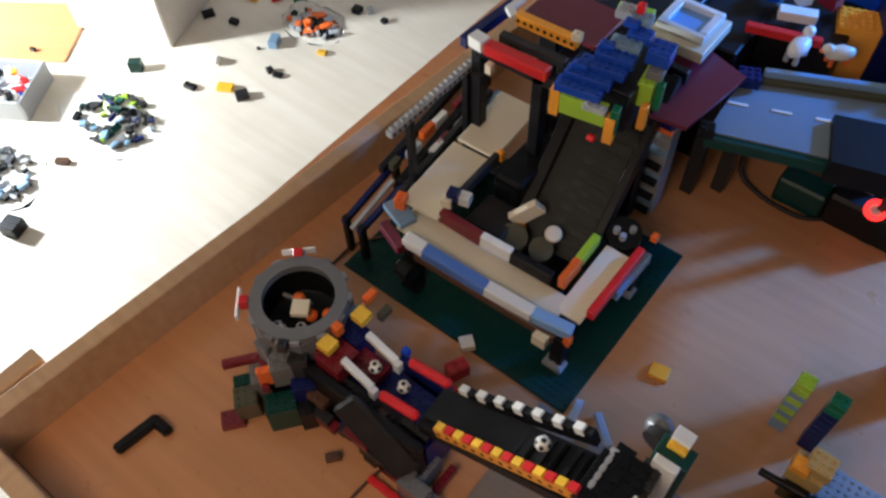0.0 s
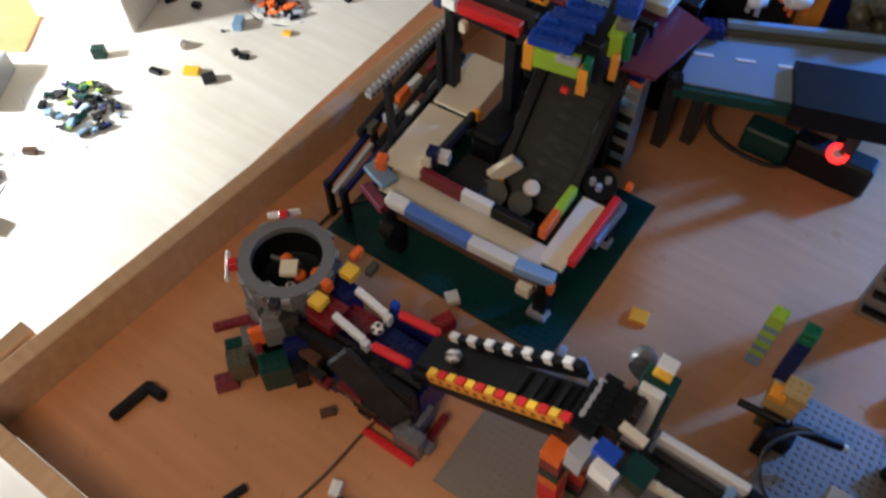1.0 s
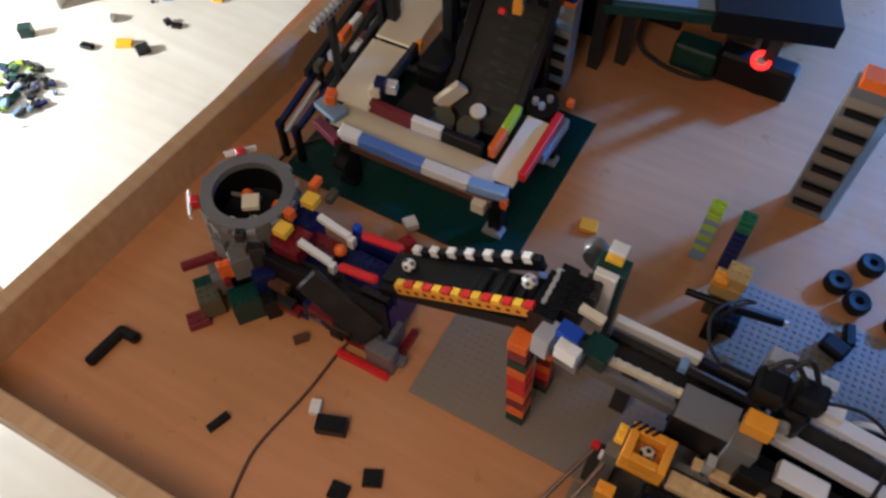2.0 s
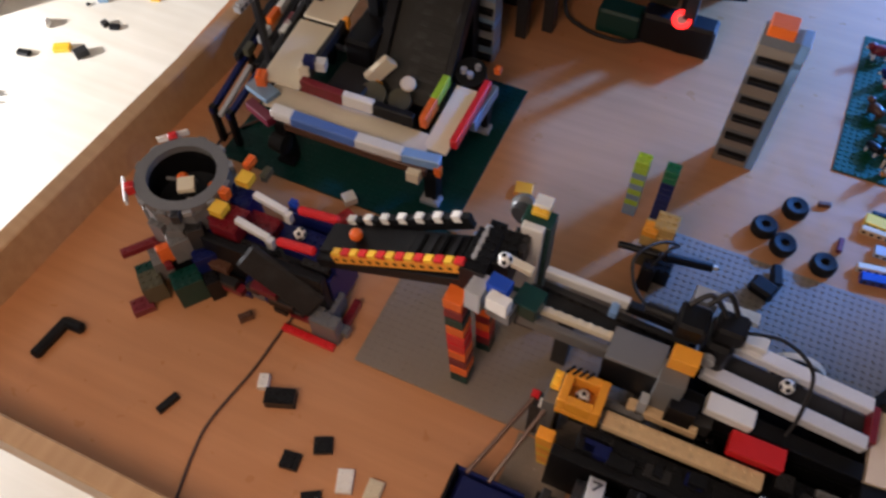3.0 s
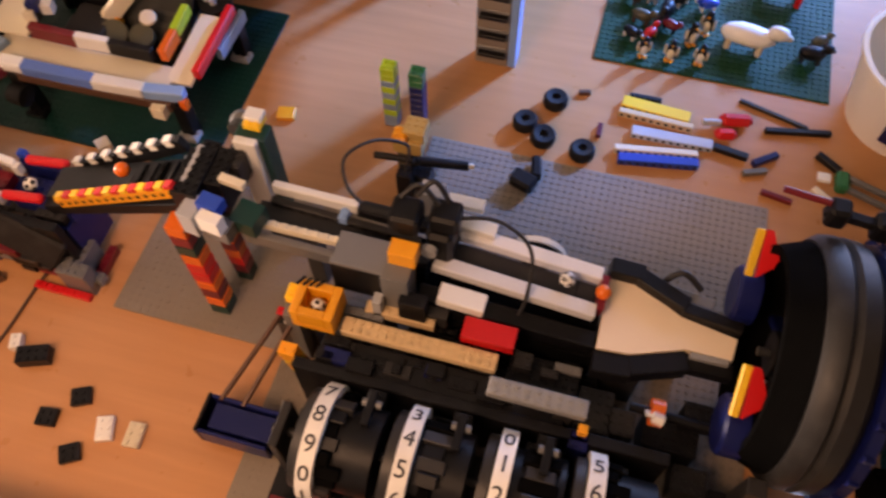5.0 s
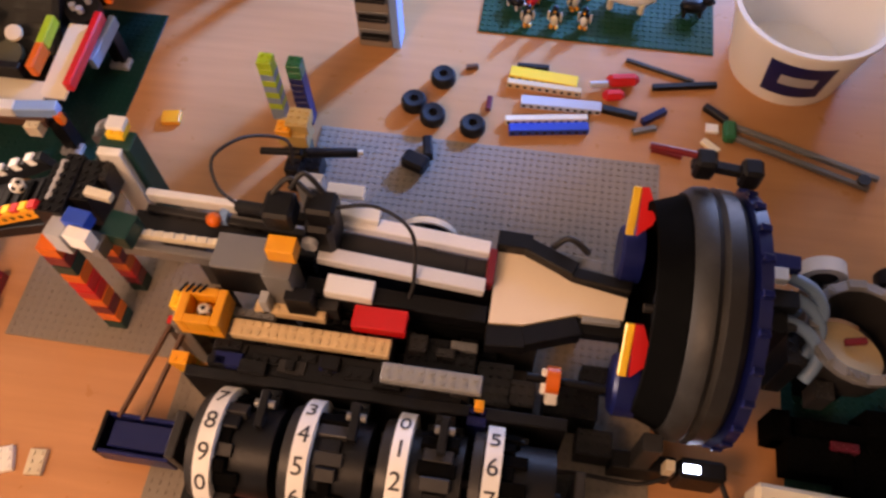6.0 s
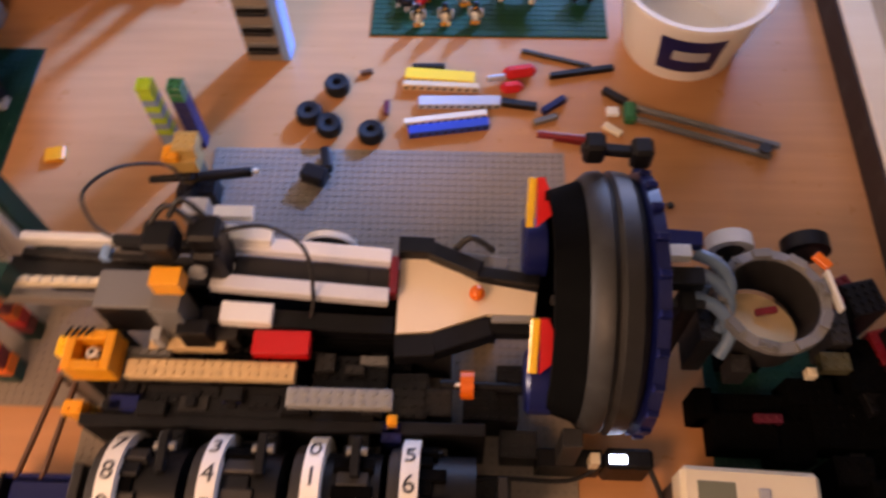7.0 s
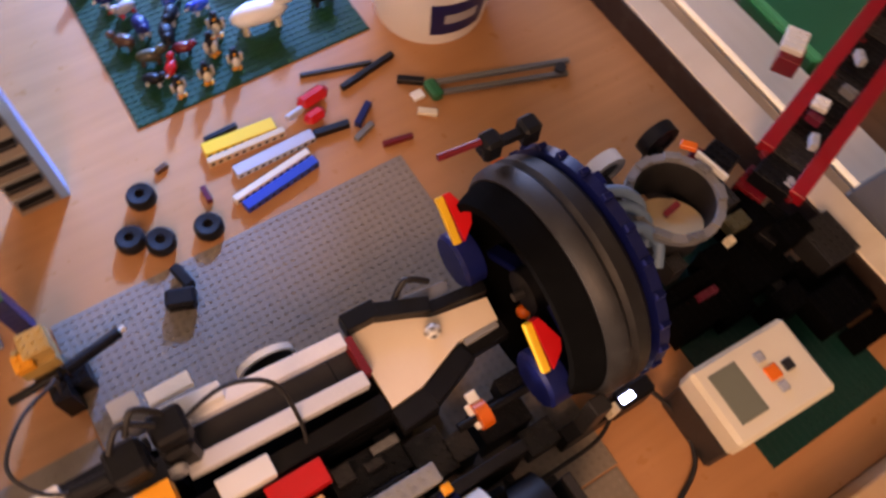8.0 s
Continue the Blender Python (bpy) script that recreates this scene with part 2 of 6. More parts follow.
def lathe(parent, name, mat, c, axis, profile, seg=32, label="", arc=(0.0, 360.0)):
    """A profile of (radius, height) turned about an axis; a closed loop when it ends where it began."""
    bm = bmesh.new()
    full = arc[1] - arc[0] >= 360
    steps = seg if full else seg + 1
    rings = []
    for i in range(steps):
        a = radians(arc[0] + (arc[1] - arc[0]) * i / seg)
        rings.append([bm.verts.new((r * math.cos(a), r * math.sin(a), h)) for r, h in profile])
    for i in range(seg):
        a, b = rings[i], rings[(i + 1) % steps]
        for j in range(len(profile) - 1):
            bm.faces.new((a[j], b[j], b[j + 1], a[j + 1]))
    bmesh.ops.remove_doubles(bm, verts=bm.verts, dist=1e-6)
    bmesh.ops.recalc_face_normals(bm, faces=bm.faces)
    q = Vector(axis).normalized().to_track_quat("Z", "Y").to_matrix().to_4x4()
    return part(name, bm, mat, parent, label, Matrix.Translation(c) @ q, smooth=35)


def smooth_line(pts, per=8):
    pts = [Vector(p) for p in pts]
    out = []
    for i in range(len(pts) - 1):
        p0, p1, p2, p3 = pts[max(i - 1, 0)], pts[i], pts[i + 1], pts[min(i + 2, len(pts) - 1)]
        for k in range(per):
            t = k / per
            out.append(0.5 * (2 * p1 + (p2 - p0) * t + (2 * p0 - 5 * p1 + 4 * p2 - p3) * t * t + (3 * p1 - p0 - 3 * p2 + p3) * t ** 3))
    return out + [pts[-1]]


def tube(parent, name, mat, pts, r, seg=7, label="", per=8):
    """A bent cable along a smooth line through the points."""
    line = smooth_line(pts, per)
    base = line[0].copy()
    bm = bmesh.new()
    rings = []
    for i, p in enumerate(line):
        d = (line[min(i + 1, len(line) - 1)] - line[max(i - 1, 0)]).normalized()
        q = d.to_track_quat("Z", "Y")
        rings.append([bm.verts.new(p - base + q @ Vector((r * math.cos(6.2832 * k / seg), r * math.sin(6.2832 * k / seg), 0))) for k in range(seg)])
    for a, b in zip(rings, rings[1:]):
        for k in range(seg):
            bm.faces.new((a[k], a[(k + 1) % seg], b[(k + 1) % seg], b[k]))
    bm.faces.new(rings[0][::-1]), bm.faces.new(rings[-1])
    return part(name, bm, mat, parent, label, Matrix.Translation(base), smooth=60)


def prism(parent, name, mat, corners, z, thick, label=""):
    """A flat plate of any outline, its top at z."""
    bm = bmesh.new()
    hi = [bm.verts.new((x, y, z)) for x, y in corners]
    lo = [bm.verts.new((x, y, z - thick)) for x, y in corners]
    bm.faces.new(hi), bm.faces.new(lo[::-1])
    for i in range(len(hi)):
        j = (i + 1) % len(hi)
        bm.faces.new((lo[i], lo[j], hi[j], hi[i]))
    bmesh.ops.recalc_face_normals(bm, faces=bm.faces)
    return part(name, bm, mat, parent, label)


def studded_plate(name, label, mat, xs, ys, z=0.0, kind_group="baseplates"):
    """A thin baseplate with its field of studs."""
    t = thing(name, label, "baseplate", (xs[0] + xs[1]) / 2, (ys[0] + ys[1]) / 2, z, group=kind_group)
    slab(t, "sheet", mat, xs, ys, (z, z + 0.002), 0.0003)
    nx, ny = round((xs[1] - xs[0]) / S), round((ys[1] - ys[0]) / S)
    v, f = [], []
    for i in range(nx):
        for j in range(ny):
            cx, cy = xs[0] + (i + 0.5) * (xs[1] - xs[0]) / nx, ys[0] + (j + 0.5) * (ys[1] - ys[0]) / ny
            b = len(v)
            for zz in (z + 0.0019, z + 0.0028):
                v += [(cx + 0.0024 * math.cos(k * math.pi / 4), cy + 0.0024 * math.sin(k * math.pi / 4), zz) for k in range(8)]
            f += [(b + k, b + (k + 1) % 8, b + 8 + (k + 1) % 8, b + 8 + k) for k in range(8)] + [tuple(range(b + 8, b + 16))]
    me = bpy.data.meshes.new("studs")
    me.from_pydata(v, [], f)
    me.materials.append(mat)
    tagged(settle(new("studs", me), t, Matrix()), kind="stuff")
    return t

# ---- the room ----
FZ = -0.57


def structure(name, label, category, mat, boxes, bevel=0.0):
    bm = bmesh.new()
    for b in boxes:
        add_box(bm, *b, bevel)
    ob = part(name, bm, mat, None, label)
    return tagged(ob, label, category, kind="structure")


structure("floor", "pale laminate floor strewn with toy bricks", "floor", FLOORMAT, [(-3.2, 3.2, -2.8, 1.25, FZ - 0.1, FZ)])
structure("ceiling", "plain pale ceiling", "ceiling", WALLMAT, [(-3.2, 3.2, -2.8, 1.25, 2.3, 2.4)])
structure("wall_west", "plain pale painted wall", "wall", WALLMAT, [(-3.3, -3.2, -2.8, 1.25, FZ, 2.3)])
structure("wall_east", "plain pale painted wall", "wall", WALLMAT, [(3.2, 3.3, -2.8, 1.25, FZ, 2.3)])
structure("wall_south", "plain pale painted wall", "wall", WALLMAT, [(-3.2, 3.2, -2.9, -2.8, FZ, 2.3)])
# Unseen wall, placed and cut so its opening limits the daylight patch.
structure("wall_north", "unseen painted wall whose window opening trims the daylight", "wall", WALLMAT, [
    (-3.2, 0.05, 1.15, 1.25, FZ, 2.3), (1.12, 3.2, 1.15, 1.25, FZ, 2.3), (0.05, 1.12, 1.15, 1.25, FZ, 0.1), (0.05, 1.12, 1.15, 1.25, 0.82, 2.3)])
structure("window_1", "white window frame in the wall opening", "window", WHITE, [
    (0.05, 0.08, 1.16, 1.22, 0.1, 0.82), (1.09, 1.12, 1.16, 1.22, 0.1, 0.82), (0.08, 1.09, 1.16, 1.22, 0.1, 0.13), (0.08, 1.09, 1.16, 1.22, 0.79, 0.82)])

# ---- the play table with its raised rim ----
table = thing("play_table", "low beech play table with a raised pine rim", "table", 0.02, 0.12, FZ)
slab(table, "tabletop", BEECH, (-0.70, 0.702), (-0.51, 0.84), (-0.026, 0.0), 0.001, "warm beech laminate top")
bar(table, "rim", RIM, (-0.6705, -0.531, 0.018), (-0.5675, 0.852, 0.018), 0.021, 0.09, label="pine rim board", bevel=0.0015)
bar(table, "rim", RIM, (-0.69, -0.5215, 0.016), (0.738, -0.5215, 0.016), 0.021, 0.09, label="pine rim board", bevel=0.0015)
bar(table, "rim", PALEBOARD, (0.7205, -0.511, 0.004), (0.7205, 0.84, 0.004), 0.036, 0.078, label="pale rim board", bevel=0.0015)
# Shade on the rim's inner face, put in as a thin dark slab.
slab(table, "edging", RIMSHADE, (0.699, 0.7023), (-0.5108, 0.8398), (0.0006, 0.041), 0.0006, "dark brown strip standing in for shade on the rim")
bar(table, "rim", RIM, (-0.61, 0.851, 0.016), (0.738, 0.851, 0.016), 0.02, 0.09, label="pine rim board", bevel=0.0015)
slab(table, "end_block", RIM, (-0.705, -0.684), (-0.62, -0.425), (-0.02, 0.058), 0.0015, "short pine board fixed outside the rim")
for lx in (-0.62, 0.62):
    for ly in (-0.45, 0.78):
        slab(table, "leg", RIM, (lx - 0.03, lx + 0.03), (ly - 0.03, ly + 0.03), (FZ, -0.0265), 0.003)

# ---- baseplates ----
studded_plate("baseplate", "large grey studded baseplate under the ball track", PLATE, (0.0, 0.384), (-0.384, 0.0))
studded_plate("baseplate", "grey studded baseplate under the lift end", PLATE, (-0.258, -0.002), (-0.3, -0.122))
studded_plate("baseplate", "narrow grey studded baseplate beside the counter", PLATE, (-0.068, -0.004), (-0.494, -0.302))
studded_plate("baseplate", "grey studded baseplate under the number drums", PLATE, (-0.002, 0.382), (-0.498, -0.386))
studded_plate("baseplate", "dark green studded baseplate under the belt machine", DKGREEN, (-0.548, -0.232), (-0.119, 0.141))
studded_plate("baseplate", "green studded baseplate carrying toy animals", TEAL, (0.158, 0.443), (0.17, 0.43))
studded_plate("baseplate", "dark green studded baseplate under the computer brick", DKGREEN, (0.505, 0.665), (-0.464, -0.21))

# ---- hopper: round grey cup on a braced foot ----
hop = thing("ball_hopper", "round grey ball hopper with a dark bowl on a brick foot", "ball machine", -0.488, -0.23, 0.0)
HC = Vector((-0.49, -0.228, 0.0))
ring = lathe(hop, "rim_ring", GREY, HC + Vector((0, 0, 0.11)), (0, 0, 1), [(0.0372, 0.0), (0.05, 0.0), (0.0505, 0.003), (0.05, 0.0085), (0.0372, 0.009), (0.0372, 0.0)], 28, "grey segmented ring")
lathe(hop, "bowl", BLACK, HC + Vector((0, 0, 0.066)), (0, 0, 1), [(0.0, 0.0), (0.02, 0.001), (0.036, 0.01), (0.0402, 0.044), (0.0414, 0.044), (0.036, 0.008), (0.02, -0.002), (0.0, -0.003)], 32, "black bowl")
lathe(hop, "cup", GREY, HC + Vector((0, 0, 0.052)), (0, 0, 1), [(0.0452, 0.0575), (0.0535, 0.0575), (0.0535, 0.016), (0.041, 0.0), (0.035, 0.0), (0.0452, 0.03), (0.0452, 0.0575)], 8, "angled grey cup wall")
brick(hop, CREAM, HC.x + 0.003, HC.y - 0.003, 0.1, 2.3, 2.3, 0.0064, rz=35, studs=False, name="hub_tile", label="cream square tile on the rotor")
rod(hop, "rotor_shaft", DGREY, (HC.x + 0.003, HC.y - 0.003, 0.066), (HC.x + 0.003, HC.y - 0.003, 0.1), 0.006)
bar(hop, "rotor_arm", GREY, (HC.x + 0.004, HC.y + 0.012, 0.092), (HC.x - 0.03, HC.y + 0.002, 0.092), 0.004, 0.004)
for k in range(12):
    a = radians(30 * k + 10)
    brick(ring, MGREY if k % 3 else GREY, HC.x + 0.0505 * math.cos(a), HC.y + 0.0505 * math.sin(a), 0.1105, 0.75, 1.2, 0.0066, rz=30 * k + 10, name="ring_notch", studs=False)
for a, m in ((222, RED), (135, RED), (-2, ORANGE), (-62, DGREY)):
    r = radians(a)
    b = brick(hop, m, HC.x + 0.055 * math.cos(r), HC.y + 0.055 * math.sin(r), 0.108, 1.2, 1.2, 0.0128, rz=a, name="corner_brick", label="small coloured corner brick")
    if m is RED:
        brick(b, WHITE, HC.x + 0.0612 * math.cos(r), HC.y + 0.0612 * math.sin(r), 0.108, 0.35, 4.4, 0.0085, rz=a, name="edge_tile", studs=False)
for k, (dx, dy, m) in enumerate(((-0.028, -0.036, MGREY), (-0.002, -0.052, GREY), (0.02, -0.05, GREY), (-0.046, -0.014, BROWN), (0.036, -0.042, DGREY), (0.05, -0.02, DKRED), (0.046, 0.03, PALEBLUE))):
    brick(hop, m, HC.x + dx, HC.y + dy, 0.062, 2.2, 1.6, 0.034, rz=math.degrees(math.atan2(dy, dx)) + 90, name="side_brick")
# foot: dark green and grey bricks, red toes
for dx, dy, z, nx, ny, h, m in (
    (0.0, 0.0, 0.0, 4, 4, 0.052, DGREY), (0.03, -0.075, 0.0, 3, 4, 0.04, DKGREEN), (0.012, -0.045, 0.0, 4, 5, 0.05, BLACK), (-0.006, -0.06, 0.018, 4, 4, 0.032, GREY),
    (-0.006, -0.092, 0.006, 3, 3, 0.03, OLIVE), (-0.022, -0.08, 0.0, 3, 3, 0.026, DKGREEN), (-0.012, -0.112, 0.0, 2.4, 3, 0.0096, DKRED), (-0.028, -0.07, 0.05, 1, 5, 0.0096, DKRED),
    (0.002, -0.066, 0.05, 5, 1, 0.0096, DKRED), (0.018, -0.052, 0.05, 3, 3, 0.034, GREY), (0.012, -0.07, 0.056, 1, 2, 0.026, ORANGE), (0.036, -0.045, 0.0, 4, 3, 0.06, NAVY), (0.05, -0.06, 0.0, 3, 2, 0.035, BLACK)):
    brick(hop, m, HC.x + dx, HC.y + dy, z, nx, ny, h, rz=-38, name="foot_brick")

# ---- feeder chute between hopper and lift ----
feed = thing("feeder_chute", "navy brick chute with red and white side rails", "ball machine", -0.39, -0.232, 0.0)
for x, y, z, nx, ny, h, m, rz in (
    (-0.44, -0.25, 0.0, 3, 3, 0.075, NAVY, 0), (-0.432, -0.215, 0.05, 4, 3, 0.045, NAVY, 0), (-0.425, -0.245, 0.075, 4, 4, 0.022, DKRED, 0), (-0.405, -0.228, 0.06, 6, 3, 0.02, DKRED, 0),
    (-0.395, -0.255, 0.02, 8, 1, 0.055, DGREY, 0), (-0.375, -0.258, 0.012, 6, 1, 0.06, BROWN, 0), (-0.345, -0.25, 0.03, 7, 2, 0.04, DGREY, 0), (-0.33, -0.232, 0.065, 8, 4, 0.018, NAVY, 0),
    (-0.345, -0.205, 0.05, 8, 1, 0.04, NAVY, 0), (-0.31, -0.262, 0.0, 4, 4, 0.032, GREY, 0), (-0.297, -0.285, 0.0, 4, 2, 0.038, GREY, 0), (-0.285, -0.262, 0.0, 1, 6, 0.012, DKRED, 0),
    (-0.315, -0.298, 0.0, 8, 1, 0.0064, RED, 0), (-0.39, -0.305, 0.0, 2, 1, 0.0096, BROWN, 50), (-0.32, -0.248, 0.035, 4, 2, 0.045, DGREY, 0), (-0.35, -0.275, 0.0, 3, 1, 0.03, DGREY, 20)):
    brick(feed, m, x, y, z, nx, ny, h, rz=rz, name="chute_brick")
brick(feed, YEL, -0.432, -0.2475, 0.106, 2, 2, 0.0096, rz=0, studs=False, name="corner_tile", label="yellow tile")
brick(feed, YEL, -0.428, -0.203, 0.106, 2, 2, 0.0096, rz=0, studs=False, name="corner_tile", label="yellow tile")
brick(feed, OLIVE, -0.417, -0.182, 0.096, 1, 2, 0.0096, name="chute_brick")
brick(feed, ORANGE, -0.44, -0.178, 0.1, 1, 2, 0.0096, name="chute_brick")
for y in (-0.248, -0.212):
    bar(feed, "side_rail", WHITE, (-0.413, y, 0.103), (-0.373, y - 0.003, 0.096), 0.0075, 0.008, label="white slide rail")
    brick(feed, WHITE, -0.371, y - 0.004, 0.083, 1, 1, 0.0144, name="rail_end", studs=False)
bar(feed, "side_rail", RED, (-0.362, -0.252, 0.1), (-0.316, -0.25, 0.106), 0.0095, 0.0095, label="bright red rounded rail", bevel=0.0028)
bar(feed, "side_rail", RED, (-0.362, -0.208, 0.099), (-0.313, -0.206, 0.105), 0.0095, 0.0095, label="bright red rounded rail", bevel=0.0028)
brick(feed, BLUE, -0.374, -0.2, 0.088, 1, 1, 0.0096)
bar(feed, "side_wall", BLACK, (-0.452, -0.268, 0.052), (-0.3, -0.268, 0.058), 0.01, 0.062, label="dark sloping side wall")
bar(feed, "side_plank", BROWNGREY, (-0.385, -0.279, 0.098), (-0.306, -0.281, 0.048), 0.008, 0.036, label="worn brown-grey plank", bevel=0.003, roll=-28)
bar(feed, "under_wall", NAVY, (-0.46, -0.235, 0.035), (-0.3, -0.235, 0.04), 0.05, 0.06)
brick(feed, RED, -0.35, -0.15, 0.0, 3, 2, 0.0192, rz=65, name="outrigger", label="red outrigger brick")
brick(feed, RED, -0.345, -0.182, 0.0, 4, 2, 0.0096, rz=75, name="outrigger")
brick(feed, CREAM, -0.362, -0.117, 0.0028, 2, 2, 0.0096, rz=50, studs=False, name="outrigger_tile", label="cream square tile")

rnd = random.Random(11)
for k in range(20):
    x = -0.46 + 0.17 * rnd.random()
    brick(feed, (NAVY, DGREY, BROWN, BLACK, GREY, DKRED)[k % 6], x, -0.278 - 0.006 * (k % 2), 0.006 + 0.0096 * rnd.randrange(0, 6) * (1 - 0.5 * (x + 0.46) / 0.17), rnd.choice((2, 3, 4)), 1.4, 0.0096, name="wall_brick", studs=k % 2 == 0)

# ---- step lift with two toothed colour-banded rails ----
lift = thing("ball_lift", "sloping black ball lift with red-yellow and black-white banded rails", "ball machine", -0.225, -0.235, 0.0)
L0, L1 = Vector((-0.292, -0.252, 0.121)), Vector((-0.153, -0.247, 0.186))
U0, U1 = Vector((-0.297, -0.208, 0.116)), Vector((-0.166, -0.2, 0.188))
bar(lift, "lower_beam", AMBER, L0 - Vector((0, 0, 0.0058)), L1 - Vector((0, 0, 0.0058)), 0.0078, 0.0125, 15, label="amber perforated beam")
bar(lift, "under_beam", BLACK, L0 - Vector((0.02, -0.004, 0.024)), L1 - Vector((0, -0.004, 0.03)), 0.016, 0.014)
bar(lift, "bed", BLACK, L0 + Vector((-0.02, 0.022, -0.018)), L1 + Vector((0.006, 0.024, -0.018)), 0.036, 0.012)
bar(lift, "upper_beam", BLACK, U0 - Vector((0, 0, 0.009)), U1 - Vector((0, 0, 0.009)), 0.0078, 0.011, 15)
slope = math.degrees(math.atan2(L1.z - L0.z, L1.x - L0.x))
for k in range(14):
    p = L0.lerp(L1, (k + 0.5) / 14)
    brick(lift, (YEL, RED)[k % 2] if k < 13 else RED, p.x, p.y, p.z + 0.0005, 1.15, 1, 0.0045, ry=-slope, studs=False, name="band_tile")
    q = U0.lerp(U1, (k + 0.5) / 14)
    brick(lift, (WHITE, BLACK)[k % 2], q.x, q.y, q.z - 0.0035 - (0.003 if k % 2 else 0), 1.15, 1, 0.0088, ry=-slope, studs=False, name="band_tile")
for k in range(12):
    p = (L0 + Vector((0, 0.023, 0))).lerp(L1 + Vector((0, 0.024, 0)), (k + 0.5) / 12)
    brick(lift, SHADEBLACK if k % 2 else BLACK, p.x, p.y, p.z - 0.017, 0.6, 3.4, 0.0075, ry=-slope, studs=False, name="step")
# gear box at the top of the lift
for x, y, z, nx, ny, h, m in ((-0.146, -0.228, 0.135, 3, 6, 0.05, BLACK), (-0.13, -0.215, 0.14, 3, 5, 0.042, BLACK), (-0.12, -0.2, 0.15, 2, 3, 0.03, DGREY), (-0.143, -0.2, 0.165, 2, 2, 0.0192, BLACK)):
    brick(lift, m, x, y, z, nx, ny, h, name="gearbox_brick")
lathe(lift, "gear_wheel", DGREY, (-0.128, -0.172, 0.172), (0.2, 1, 0.1), [(0.0, 0.0), (0.014, 0.0), (0.014, 0.008), (0.0, 0.008)], 16)
lathe(lift, "round_cap", GREY, (-0.134, -0.155, 0.168), (0.3, -0.4, 1), [(0.0, 0.012), (0.007, 0.011), (0.011, 0.006), (0.012, 0.0), (0.0, 0.0)], 16)
rod(lift, "axle", LGREY, (-0.15, -0.2, 0.182), (-0.15, -0.24, 0.182), 0.004)
# orange braced legs
for k in range(10):
    z = 0.0022 + k * 0.0147
    m = (DKGREEN, ORANGE, DKRED, ORANGE, RED, RED, ORANGE, DKGREEN, DKRED, ORANGE)[k]
    brick(lift, m, -0.146 - 0.0012 * k, -0.268 + 0.0009 * k, z, 2.4, 2.4, 0.0147, name="leg_brick", studs=False)
for k in range(8):
    m = (DKGREEN, DKRED, RED, ORANGE, DKRED, ORANGE, DKGREEN, BLACK)[k]
    brick(lift, m, -0.138 - 0.0005 * k, -0.226, 0.0022 + k * 0.0147, 2, 2, 0.0147, name="leg_brick", studs=False)
for p, q in (((-0.225, -0.098, 0.004), (-0.205, -0.165, 0.1)), ((-0.203, -0.098, 0.004), (-0.172, -0.13, 0.02))):
    bar(lift, "strut", LGREY, p, q, 0.008, 0.006, label="pale grey strut")

# ---- gate post and long double track down to the funnel ----
gate = thing("gate_post", "green gate post with a long white beam and white cap", "post", -0.105, -0.178, 0.0)
slab(gate, "post", DKGREEN, (-0.126, -0.097), (-0.185, -0.165), (0.06, 0.188), 0.0008)
slab(gate, "white_beam", WHITE, (-0.123, -0.102), (-0.1935, -0.1853), (0.085, 0.191), 0.0008, "long white beam")
slab(gate, "foot", DGREY, (-0.12, -0.096), (-0.19, -0.162), (0.002, 0.06), 0.0008)
brick(gate, YEL, -0.112, -0.168, 0.188, 2, 2, 0.0064, name="cap_brick")
brick(gate, WHITE, -0.112, -0.165, 0.1945, 2, 1.6, 0.0055, studs=False, name="cap_tile")

track = thing("ball_track", "long double-railed ball track in white, black and grey beams", "ball track", 0.05, -0.21, 0.0)
bar(track, "rail", WHITE, (-0.092, -0.198, 0.1405), (-0.011, -0.197, 0.1365), 0.0075, 0.013, label="white beam rail")
bar(track, "rail", BLACK, (-0.011, -0.198, 0.134), (0.052, -0.192, 0.12), 0.008, 0.012)
bar(track, "rail", CREAM, (-0.098, -0.241, 0.146), (-0.011, -0.237, 0.138), 0.0065, 0.008, label="cream beam rail")
bar(track, "bed", DGREY, (-0.1, -0.222, 0.13), (0.06, -0.212, 0.104), 0.022, 0.01)
bar(track, "under_beam", GREY, (-0.1, -0.248, 0.132), (0.02, -0.243, 0.116), 0.007, 0.016)
bar(track, "rail", DGREY, (-0.09, -0.21, 0.136), (0.05, -0.205, 0.116), 0.007, 0.008, 12)
brick(track, SKYB, -0.022, -0.204, 0.126, 1, 2, 0.0096, name="pin_brick")
for x, y, z, nx, ny, h, m in ((-0.113, -0.268, 0.168, 2.6, 1.4, 0.0185, WHITE), (-0.118, -0.254, 0.176, 2.6, 1.8, 0.0128, BLUE), (-0.092, -0.246, 0.15, 3, 3, 0.019, DKGREEN),
    (-0.108, -0.23, 0.183, 3, 1, 0.0064, CREAM), (-0.136, -0.258, 0.15, 2, 3, 0.03, LGREY), (-0.112, -0.262, 0.15, 3, 2, 0.0175, GREY)):
    brick(track, m, x, y, z, nx, ny, h, rz=-8, name="corner_brick", studs=False)
for k in range(9):
    brick(track, CREAM, -0.093 + 0.0095 * k, -0.241 + 0.0004 * k, 0.1492 - 0.0009 * k, 0.55, 0.8, 0.0025, ry=5.5, studs=False, name="rail_tooth")
